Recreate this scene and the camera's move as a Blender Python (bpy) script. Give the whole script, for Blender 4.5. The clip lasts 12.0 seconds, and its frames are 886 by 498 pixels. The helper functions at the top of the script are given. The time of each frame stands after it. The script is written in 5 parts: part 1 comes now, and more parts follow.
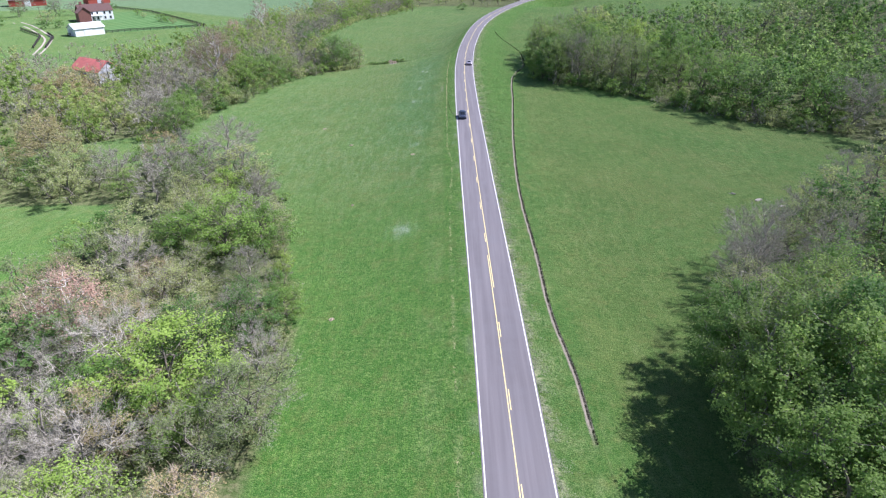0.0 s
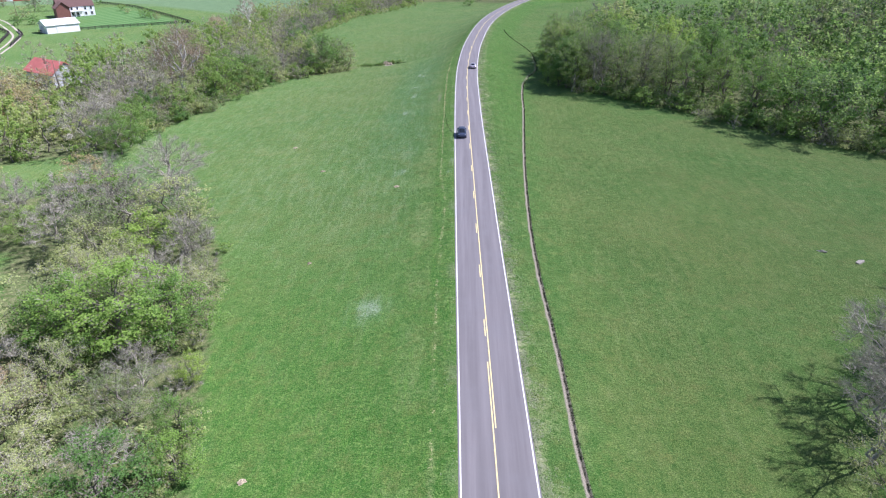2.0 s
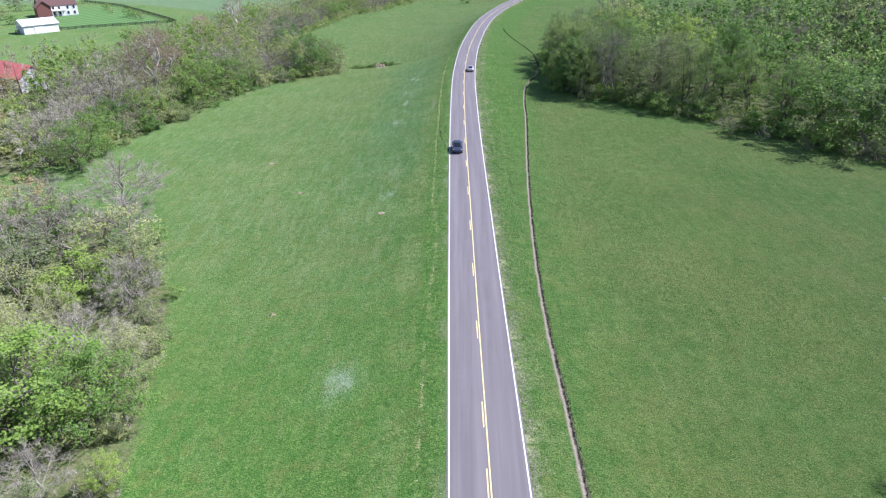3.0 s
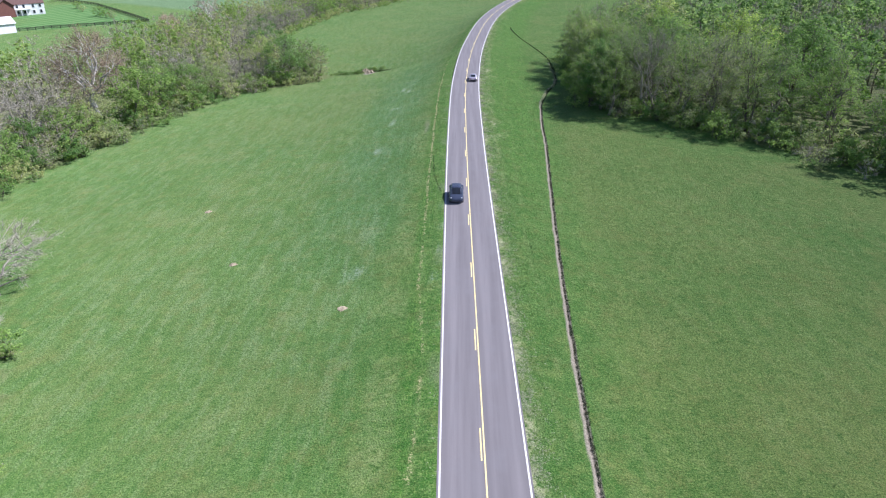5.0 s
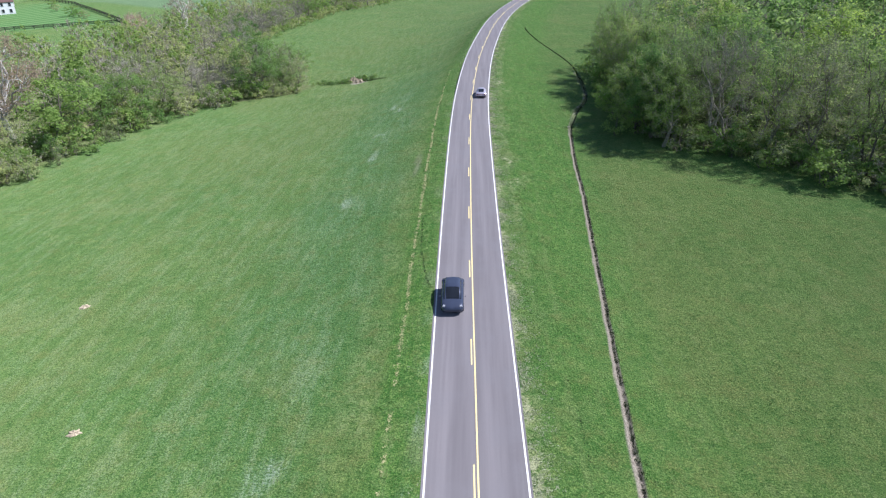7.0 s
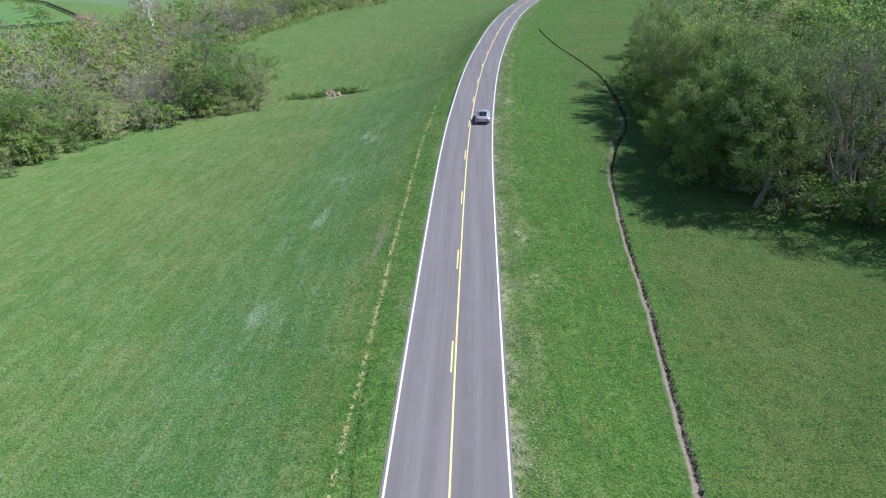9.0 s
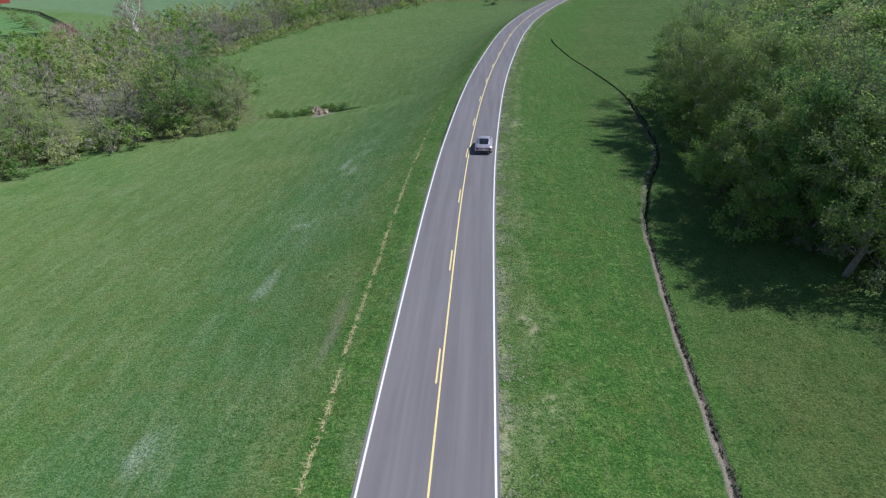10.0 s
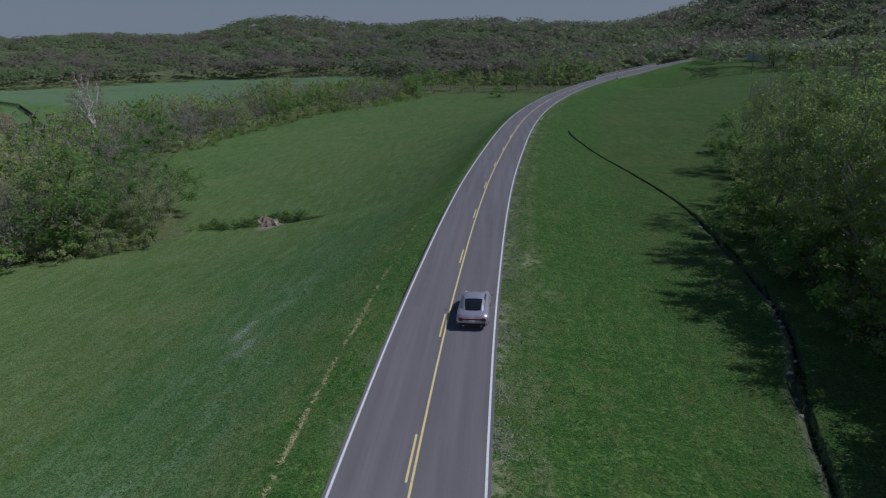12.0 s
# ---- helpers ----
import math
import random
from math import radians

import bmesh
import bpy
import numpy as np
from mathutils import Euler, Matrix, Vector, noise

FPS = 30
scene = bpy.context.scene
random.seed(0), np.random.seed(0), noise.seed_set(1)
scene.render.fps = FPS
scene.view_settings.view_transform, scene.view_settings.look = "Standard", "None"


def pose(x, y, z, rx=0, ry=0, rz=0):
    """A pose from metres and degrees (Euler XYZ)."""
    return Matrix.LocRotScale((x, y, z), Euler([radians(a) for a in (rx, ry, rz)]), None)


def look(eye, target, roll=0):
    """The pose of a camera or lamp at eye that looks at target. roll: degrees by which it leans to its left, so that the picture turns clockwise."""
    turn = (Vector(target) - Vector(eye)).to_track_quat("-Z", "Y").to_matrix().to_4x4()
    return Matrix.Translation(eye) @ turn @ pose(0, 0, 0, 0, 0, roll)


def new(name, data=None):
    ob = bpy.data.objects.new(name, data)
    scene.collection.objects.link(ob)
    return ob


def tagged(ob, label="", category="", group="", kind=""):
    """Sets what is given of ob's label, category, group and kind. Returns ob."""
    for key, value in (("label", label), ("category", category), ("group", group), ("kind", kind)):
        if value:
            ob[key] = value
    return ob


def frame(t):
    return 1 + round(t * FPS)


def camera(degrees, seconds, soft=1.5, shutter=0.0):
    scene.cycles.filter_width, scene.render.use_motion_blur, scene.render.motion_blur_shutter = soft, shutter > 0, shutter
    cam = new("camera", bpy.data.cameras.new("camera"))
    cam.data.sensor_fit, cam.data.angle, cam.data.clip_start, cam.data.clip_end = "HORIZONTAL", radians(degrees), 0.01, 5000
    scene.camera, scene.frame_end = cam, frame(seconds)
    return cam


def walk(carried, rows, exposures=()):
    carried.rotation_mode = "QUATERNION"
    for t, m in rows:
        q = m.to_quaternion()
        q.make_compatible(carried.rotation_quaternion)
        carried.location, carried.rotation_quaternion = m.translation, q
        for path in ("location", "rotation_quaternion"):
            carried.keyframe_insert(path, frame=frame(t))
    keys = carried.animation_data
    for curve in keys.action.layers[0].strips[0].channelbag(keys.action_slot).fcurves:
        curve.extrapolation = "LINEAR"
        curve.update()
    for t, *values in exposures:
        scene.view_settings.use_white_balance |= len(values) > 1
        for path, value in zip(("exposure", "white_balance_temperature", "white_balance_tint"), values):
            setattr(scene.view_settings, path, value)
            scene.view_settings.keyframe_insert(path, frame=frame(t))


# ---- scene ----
# camera: a drone that follows the road, sinking from 41 m to 16 m
cam = camera(68.3, 12.0, soft=1.25)
PATH = [
    (0, (1.694, 2.804, 40.568), (1.665, 4.6, 39.687), -0.2),
    (0.5, (2.503, 10.568, 39.356), (2.45, 12.363, 38.475), -0.1),
    (1, (3.045, 18.001, 38.411), (2.989, 19.795, 37.528), -0.2),
    (1.5, (3.478, 25.434, 37.512), (3.424, 27.226, 36.626), -0.2),
    (2, (3.885, 33.242, 36.719), (3.832, 35.033, 35.831), -0.2),
    (2.5, (4.278, 40.826, 35.985), (4.225, 42.615, 35.093), -0.4),
    (3, (4.525, 48.425, 35.247), (4.473, 50.213, 34.353), -0.4),
    (5, (4.743, 80.534, 31.355), (4.684, 82.319, 30.455), -0.7),
    (5.5, (4.837, 88.596, 30.222), (4.759, 90.38, 29.322), -0.7),
    (6, (4.915, 96.596, 29.246), (4.836, 98.38, 28.345), -0.7),
    (6.5, (5.119, 104.513, 28.279), (5.037, 106.297, 27.377), -0.8),
    (7, (5.418, 112.505, 27.221), (5.332, 114.288, 26.319), -1.0),
    (9, (6.756, 143.578, 22.632), (6.643, 145.362, 21.735), -1.2),
    (9.5, (7.275, 151.219, 21.468), (7.142, 153.006, 20.58), -1.3),
    (10, (7.699, 158.966, 20.243), (7.557, 160.762, 19.375), -1.3),
    (10.5, (8.025, 166.452, 18.964), (7.875, 168.262, 18.127), -1.2),
    (11, (8.238, 174.082, 17.724), (8.08, 175.911, 16.93), -1.2),
    (11.5, (8.394, 181.961, 16.574), (8.229, 183.823, 15.862), -1.2),
    (12, (8.409, 189.904, 15.411), (8.239, 191.8, 14.796), -1.3),
]
# stops, white balance: the clip fades out towards its end
EXPOSURES = [(0, 0.85, 5900, 22), (3, 0.83, 5900, 21), (6, 0.73, 5950, 17), (8, 0.66, 5980, 14), (9, 0.53, 5980, 12), (10, 0.08, 5930, 12), (11, -0.33, 5930, 13), (11.5, -0.54, 5850, 13), (12, -0.94, 5730, 14)]
walk(cam, [(t, look(eye, target, roll)) for t, eye, target, roll in PATH], EXPOSURES)

# daylight: a high spring sun from beyond the right-hand wood
SUN_TO = Vector((0.63, 0.13, 0.77)).normalized()
world = bpy.data.worlds.new("sky")
scene.world = world
world.use_nodes = True
wn = world.node_tree.nodes
sky = wn.new("ShaderNodeTexSky")
sky.sky_type, sky.sun_disc = "NISHITA", False
sky.sun_elevation = math.asin(SUN_TO.z)
sky.sun_rotation = math.atan2(SUN_TO.x, SUN_TO.y)
sky.air_density, sky.dust_density, sky.ozone_density = 1.0, 0.3, 1.5
wn["Background"].inputs["Strength"].default_value = 0.066
# haze low over the horizon
haze = wn.new("ShaderNodeMix")
haze.data_type = "RGBA"
haze.inputs[7].default_value = (4.6, 5.4, 6.5, 1)
up = wn.new("ShaderNodeSeparateXYZ")
world.node_tree.links.new(wn.new("ShaderNodeTexCoord").outputs["Generated"], up.inputs[0])
low = wn.new("ShaderNodeMapRange")
for key, value in (("From Min", 0.02), ("From Max", 0.3), ("To Min", 0.85), ("To Max", 0.0)):
    low.inputs[key].default_value = value
world.node_tree.links.new(up.outputs["Z"], low.inputs["Value"])
world.node_tree.links.new(low.outputs["Result"], haze.inputs["Factor"])
world.node_tree.links.new(sky.outputs[0], haze.inputs[6])
world.node_tree.links.new(haze.outputs[2], wn["Background"].inputs["Color"])
sun_data = bpy.data.lights.new("sun", "SUN")
sun_data.energy, sun_data.angle, sun_data.color = 5.0, radians(0.53), (1.0, 0.97, 0.93)
sun = new("sun", sun_data)
sun.matrix_world = look((0, 0, 200), Vector((0, 0, 200)) - SUN_TO)
# ---- materials ----
def mat_base(name, rough=0.8, spec=0.3):
    m = bpy.data.materials.new(name)
    m.use_nodes = True
    b = m.node_tree.nodes["Principled BSDF"]
    b.inputs["Roughness"].default_value = rough
    b.inputs["Specular IOR Level"].default_value = spec
    b.inputs["Diffuse Roughness"].default_value = 1.0 if rough > 0.65 else 0.0
    return m, m.node_tree.nodes, m.node_tree.links, b


def noise_tex(n, l, scale, detail=4.0, rough=0.6, vec=None):
    t = n.new("ShaderNodeTexNoise")
    t.inputs["Scale"].default_value, t.inputs["Detail"].default_value = scale, detail
    t.inputs["Roughness"].default_value = rough
    if vec is not None:
        l.new(vec, t.inputs["Vector"])
    return t.outputs["Fac"]


def span(n, l, fac, a, b, c0=0.0, c1=1.0):
    r = n.new("ShaderNodeMapRange")
    r.interpolation_type = "SMOOTHSTEP"
    for k, v in (("From Min", a), ("From Max", b), ("To Min", c0), ("To Max", c1)):
        r.inputs[k].default_value = v
    l.new(fac, r.inputs["Value"])
    return r.outputs["Result"]


def blend(n, l, fac, a, b, kind="MIX"):
    m = n.new("ShaderNodeMix")
    m.data_type, m.blend_type = "RGBA", kind
    if isinstance(fac, float):
        m.inputs["Factor"].default_value = fac
    else:
        l.new(fac, m.inputs["Factor"])
    for sock, v in ((m.inputs[6], a), (m.inputs[7], b)):
        if isinstance(v, tuple):
            sock.default_value = (*v, 1)
        else:
            l.new(v, sock)
    return m.outputs[2]


def times(n, l, a, b):
    m = n.new("ShaderNodeMath")
    m.operation = "MULTIPLY"
    for sock, v in zip(m.inputs, (a, b)):
        if isinstance(v, float):
            sock.default_value = v
        else:
            l.new(v, sock)
    return m.outputs[0]


def relief(n, l, b, height, strength, dist):
    k = n.new("ShaderNodeBump")
    k.inputs["Strength"].default_value, k.inputs["Distance"].default_value = strength, dist
    l.new(height, k.inputs["Height"])
    l.new(k.outputs[0], b.inputs["Normal"])


def plain(name, colour, rough=0.6, metal=0.0, vary=0.15, scale=4.0, spec=0.4, bump=0.0):
    m, n, l, b = mat_base(name, rough, spec)
    b.inputs["Metallic"].default_value = metal
    co = n.new("ShaderNodeTexCoord").outputs["Object"]
    f = noise_tex(n, l, scale, 5.0, 0.65, co)
    dark = tuple(c * (1 - vary) for c in colour)
    light = tuple(min(1, c * (1 + vary)) for c in colour)
    l.new(blend(n, l, span(n, l, f, 0.3, 0.7), dark, light), b.inputs["Base Color"])
    if bump:
        relief(n, l, b, f, 0.5, bump)
    return m


def ground_material():
    m, n, l, b = mat_base("grassland", 0.9, 0.12)
    co = n.new("ShaderNodeTexCoord").outputs["Object"]

    def cover(name):
        a = n.new("ShaderNodeAttribute")
        a.attribute_name = name
        return a.outputs["Fac"]

    big = noise_tex(n, l, 0.035, 4.0, 0.6, co)
    mid = noise_tex(n, l, 0.22, 5.0, 0.7, co)
    small = noise_tex(n, l, 1.6, 5.0, 0.75, co)
    blade = noise_tex(n, l, 7.0, 4.0, 0.8, co)
    c = blend(n, l, span(n, l, big, 0.4, 0.6), GRASS_DEEP, GRASS_MID)
    c = blend(n, l, span(n, l, mid, 0.5, 0.76, 0.0, 0.8), c, GRASS_PALE)
    # patches a stride or two across, where the sward is thinner or thicker
    patchy = noise_tex(n, l, 0.62, 3.0, 0.55, co)
    c = blend(n, l, span(n, l, patchy, 0.48, 0.34, 0.0, 0.6), c, (0.045, 0.125, 0.02))
    c = blend(n, l, span(n, l, patchy, 0.53, 0.68, 0.0, 0.6), c, (0.2, 0.255, 0.08))
    drift = noise_tex(n, l, 0.11, 4.0, 0.6, co)
    c = blend(n, l, span(n, l, drift, 0.5, 0.68, 0.0, 0.5), c, (0.19, 0.215, 0.08))
    c = blend(n, l, span(n, l, drift, 0.46, 0.34, 0.0, 0.4), c, (0.06, 0.16, 0.03))
    # dry sward, and the paling of the far pasture for haze
    c = blend(n, l, times(n, l, cover("dry"), span(n, l, small, 0.25, 0.75, 0.35, 1.0)), c, GRASS_DRY)
    c = blend(n, l, times(n, l, cover("cool"), span(n, l, small, 0.3, 0.6, 0.5, 1.0)), c, (0.06, 0.165, 0.06))
    c = blend(n, l, times(n, l, cover("lush"), span(n, l, mid, 0.3, 0.7, 0.45, 1.0)), c, GRASS_LUSH)
    c = blend(n, l, times(n, l, cover("straw"), span(n, l, small, 0.38, 0.6)), c, (0.4, 0.42, 0.22))
    # streaks left by the mower along the valley
    mo = n.new("ShaderNodeMapping")
    mo.inputs["Scale"].default_value = (1.1, 0.16, 1)
    mo.inputs["Rotation"].default_value = (0, 0, 0.06)
    l.new(co, mo.inputs["Vector"])
    mown = noise_tex(n, l, 1.0, 4.0, 0.7, mo.outputs[0])
    c = blend(n, l, span(n, l, mown, 0.52, 0.66, 0.0, 0.4), c, (0.2, 0.25, 0.1))
    c = blend(n, l, span(n, l, mown, 0.48, 0.36, 0.0, 0.35), c, (0.05, 0.13, 0.03))
    c = blend(n, l, times(n, l, times(n, l, cover("clover"), span(n, l, blade, 0.42, 0.62)), span(n, l, mown, 0.4, 0.62, 0.2, 1.0)), c, (0.33, 0.42, 0.32))
    # finer streaks in the mown verges
    mv = n.new("ShaderNodeMapping")
    mv.inputs["Scale"].default_value = (3.6, 0.22, 1)
    l.new(co, mv.inputs["Vector"])
    fine = noise_tex(n, l, 1.0, 4.0, 0.7, mv.outputs[0])
    c = blend(n, l, times(n, l, cover("lush"), span(n, l, fine, 0.5, 0.66, 0.0, 0.7)), c, (0.14, 0.29, 0.055))
    clump = noise_tex(n, l, 0.9, 5.0, 0.7, co)
    c = blend(n, l, times(n, l, cover("lush"), span(n, l, clump, 0.5, 0.36, 0.0, 0.7)), c, (0.035, 0.13, 0.018))
    c = blend(n, l, times(n, l, cover("lush"), span(n, l, clump, 0.54, 0.68, 0.0, 0.5)), c, (0.17, 0.27, 0.075))
    tuft = noise_tex(n, l, 2.3, 3.0, 0.7, co)
    c = blend(n, l, times(n, l, cover("lush"), span(n, l, tuft, 0.54, 0.66, 0.0, 0.75)), c, (0.25, 0.36, 0.11))
    c = blend(n, l, times(n, l, cover("lush"), span(n, l, tuft, 0.46, 0.36, 0.0, 0.6)), c, (0.03, 0.12, 0.02))
    # single tufts: darker gaps and lighter tips
    c = blend(n, l, span(n, l, small, 0.53, 0.66, 0.0, 0.45), c, (0.2, 0.25, 0.1))
    c = blend(n, l, span(n, l, small, 0.47, 0.36, 0.0, 0.6), c, (0.04, 0.1, 0.022))
    c = blend(n, l, span(n, l, blade, 0.48, 0.4, 0.0, 0.7), c, (0.035, 0.09, 0.02))
    c = blend(n, l, span(n, l, blade, 0.54, 0.64, 0.0, 0.45), c, (0.23, 0.3, 0.11))
    # brown thatch showing through here and there, and a coarse grain of clumps
    worn = noise_tex(n, l, 0.5, 6.0, 0.75, co)
    c = blend(n, l, times(n, l, span(n, l, worn, 0.48, 0.66, 0.0, 0.6), span(n, l, blade, 0.4, 0.6, 0.2, 1.0)), c, (0.17, 0.165, 0.06))
    grit = noise_tex(n, l, 8.5, 3.0, 0.9, co)
    c = blend(n, l, span(n, l, grit, 0.5, 0.38, 0.0, 0.66), c, (0.025, 0.075, 0.012))
    c = blend(n, l, span(n, l, grit, 0.52, 0.64, 0.0, 0.52), c, (0.27, 0.37, 0.11))
    # where clover flowers or dead straw lie thick they hide the green
    thick = times(n, l, span(n, l, cover("clover"), 0.6, 1.0), span(n, l, blade, 0.42, 0.58, 0.15, 0.85))
    thick = times(n, l, thick, span(n, l, patchy, 0.42, 0.6, 0.25, 1.0))
    c = blend(n, l, times(n, l, thick, span(n, l, mown, 0.4, 0.6, 0.35, 1.0)), c, (0.38, 0.45, 0.37))
    c = blend(n, l, times(n, l, span(n, l, cover("straw"), 0.55, 1.0), span(n, l, small, 0.44, 0.58, 0.0, 0.75)), c, (0.42, 0.42, 0.27))
    litter = blend(n, l, span(n, l, small, 0.4, 0.6), (0.085, 0.12, 0.04), (0.19, 0.19, 0.1))
    c = blend(n, l, times(n, l, cover("wood"), span(n, l, mid, 0.2, 0.5, 0.6, 1.0)), c, litter)
    soil = blend(n, l, span(n, l, blade, 0.3, 0.7), (0.22, 0.19, 0.155), (0.39, 0.345, 0.29))
    c = blend(n, l, cover("soil"), c, soil)
    c = blend(n, l, cover("crop"), c, blend(n, l, span(n, l, mid, 0.3, 0.7), (0.12, 0.19, 0.1), (0.16, 0.235, 0.125)))
    # the farmhouse lawn, mown in stripes
    sep = n.new("ShaderNodeSeparateXYZ")
    l.new(co, sep.inputs[0])
    diag = n.new("ShaderNodeMath")
    diag.operation = "ADD"
    l.new(times(n, l, sep.outputs["X"], 0.9), diag.inputs[0])
    l.new(times(n, l, sep.outputs["Y"], -0.42), diag.inputs[1])
    wave = n.new("ShaderNodeMath")
    wave.operation = "SINE"
    l.new(diag.outputs[0], wave.inputs[0])
    c = blend(n, l, cover("lawn"), c, blend(n, l, span(n, l, wave.outputs[0], -0.5, 0.5), (0.075, 0.165, 0.05), (0.15, 0.25, 0.1)))
    c = blend(n, l, cover("brush"), c, blend(n, l, span(n, l, mid, 0.42, 0.58), (0.1, 0.12, 0.06), (0.19, 0.2, 0.12)))
    # near-black tone paints the shade in the washed-out hole and along the north ditch
    c = blend(n, l, cover("shade_mask"), c, (0.035, 0.032, 0.022))
    hsv = n.new("ShaderNodeHueSaturation")
    hsv.inputs["Saturation"].default_value, hsv.inputs["Value"].default_value = 1.05, 1.05
    hsv.inputs["Hue"].default_value = 0.506
    l.new(c, hsv.inputs["Color"])
    l.new(hsv.outputs[0], b.inputs["Base Color"])
    b.inputs["Sheen Weight"].default_value = 0.07
    b.inputs["Sheen Roughness"].default_value = 0.4
    b.inputs["Sheen Tint"].default_value = (0.75, 1.0, 0.5, 1)
    h = n.new("ShaderNodeMath")
    h.operation = "ADD"
    l.new(blade, h.inputs[0])
    l.new(small, h.inputs[1])
    relief(n, l, b, h.outputs[0], 0.9, 0.2)
    return m


GRASS_DEEP, GRASS_MID = (0.071, 0.163, 0.038), (0.104, 0.195, 0.052)
GRASS_PALE, GRASS_DRY, GRASS_LUSH = (0.14, 0.21, 0.07), (0.163, 0.198, 0.063), (0.048, 0.165, 0.022)


def asphalt_material():
    m, n, l, b = mat_base("asphalt", 0.85, 0.3)
    co = n.new("ShaderNodeTexCoord").outputs["Object"]
    uv = n.new("ShaderNodeAttribute")
    uv.attribute_name = "across"
    wheel = n.new("ShaderNodeMath")
    wheel.operation = "SINE"
    l.new(times(n, l, uv.outputs["Fac"], 4.45), wheel.inputs[0])
    grain = noise_tex(n, l, 30.0, 3.0, 0.8, co)
    st = n.new("ShaderNodeMapping")
    st.inputs["Scale"].default_value = (1.4, 0.04, 1)
    l.new(co, st.inputs["Vector"])
    streak = noise_tex(n, l, 1.0, 5.0, 0.6, st.outputs[0])
    blot = noise_tex(n, l, 0.3, 5.0, 0.6, co)
    c = blend(n, l, span(n, l, streak, 0.3, 0.7), (0.2, 0.185, 0.195), (0.275, 0.255, 0.265))
    c = blend(n, l, span(n, l, blot, 0.4, 0.7, 0.0, 0.5), c, (0.245, 0.235, 0.25))
    c = blend(n, l, span(n, l, wheel.outputs[0], -0.2, 1.0, 0.0, 0.3), c, (0.19, 0.175, 0.185))
    c = blend(n, l, span(n, l, grain, 0.3, 0.7, 0.0, 0.25), c, (0.13, 0.125, 0.13))
    l.new(c, b.inputs["Base Color"])
    relief(n, l, b, grain, 0.35, 0.01)
    return m


def paint_material(name, colour):
    m, n, l, b = mat_base(name, 0.6, 0.4)
    co = n.new("ShaderNodeTexCoord").outputs["Object"]
    f = noise_tex(n, l, 5.0, 6.0, 0.8, co)
    worn = tuple(0.55 * c + 0.1 for c in colour)
    l.new(blend(n, l, span(n, l, f, 0.5, 0.72), colour, worn), b.inputs["Base Color"])
    return m


def leaf_material(name, a, c, glow=0.27):
    """Leaves of one kind of tree: the hue varies from tree to tree and from leaf to leaf."""
    m, n, l, b = mat_base(name, 0.7, 0.25)
    out = n["Material Output"]
    rnd = n.new("ShaderNodeObjectInfo").outputs["Random"]
    tone = n.new("ShaderNodeAttribute")
    tone.attribute_name = "tone"
    leaf = n.new("ShaderNodeMath")
    leaf.operation = "MULTIPLY_ADD"
    leaf.inputs[1].default_value = 0.4
    l.new(n.new("ShaderNodeNewGeometry").outputs["Random Per Island"], leaf.inputs[0])
    l.new(times(n, l, tone.outputs["Fac"], 0.7), leaf.inputs[2])
    col = blend(n, l, leaf.outputs[0], a, c)
    hsv = n.new("ShaderNodeHueSaturation")
    l.new(span(n, l, rnd, 0.0, 1.0, 0.522, 0.481), hsv.inputs["Hue"])
    l.new(span(n, l, rnd, 0.0, 1.0, 0.78, 1.26), hsv.inputs["Value"])
    l.new(col, hsv.inputs["Color"])
    l.new(hsv.outputs[0], b.inputs["Base Color"])
    tr = n.new("ShaderNodeBsdfTranslucent")
    bright = n.new("ShaderNodeHueSaturation")
    bright.inputs["Value"].default_value, bright.inputs["Hue"].default_value = 1.35, 0.492
    l.new(hsv.outputs[0], bright.inputs["Color"])
    l.new(bright.outputs[0], tr.inputs["Color"])
    mx = n.new("ShaderNodeMixShader")
    mx.inputs[0].default_value = glow
    l.new(b.outputs[0], mx.inputs[1])
    l.new(tr.outputs[0], mx.inputs[2])
    l.new(mx.outputs[0], out.inputs["Surface"])
    return m


def bark_material(name, a, c):
    m, n, l, b = mat_base(name, 0.9, 0.15)
    co = n.new("ShaderNodeTexCoord").outputs["Object"]
    f = noise_tex(n, l, 3.0, 5.0, 0.7, co)
    rnd = n.new("ShaderNodeObjectInfo").outputs["Random"]
    col = blend(n, l, span(n, l, f, 0.35, 0.65), a, c)
    hsv = n.new("ShaderNodeHueSaturation")
    l.new(span(n, l, rnd, 0.0, 1.0, 0.75, 1.2), hsv.inputs["Value"])
    l.new(col, hsv.inputs["Color"])
    l.new(hsv.outputs[0], b.inputs["Base Color"])
    return m


M_GROUND = ground_material()
M_ROAD = asphalt_material()
M_WHITE = paint_material("white_line_paint", (0.78, 0.78, 0.76))
M_YELLOW = paint_material("yellow_line_paint", (0.8, 0.66, 0.3))
M_BARK = bark_material("bark", (0.13, 0.115, 0.095), (0.26, 0.235, 0.2))
M_GREY = bark_material("pale_grey_bark", (0.26, 0.24, 0.2), (0.44, 0.41, 0.36))
M_TWIG = bark_material("grey_twigs", (0.35, 0.33, 0.27), (0.48, 0.45, 0.39))
M_TWIG_RED = bark_material("budding_twigs", (0.38, 0.3, 0.23), (0.52, 0.42, 0.34))
M_PALE = bark_material("white_bark", (0.66, 0.64, 0.59), (0.84, 0.82, 0.78))
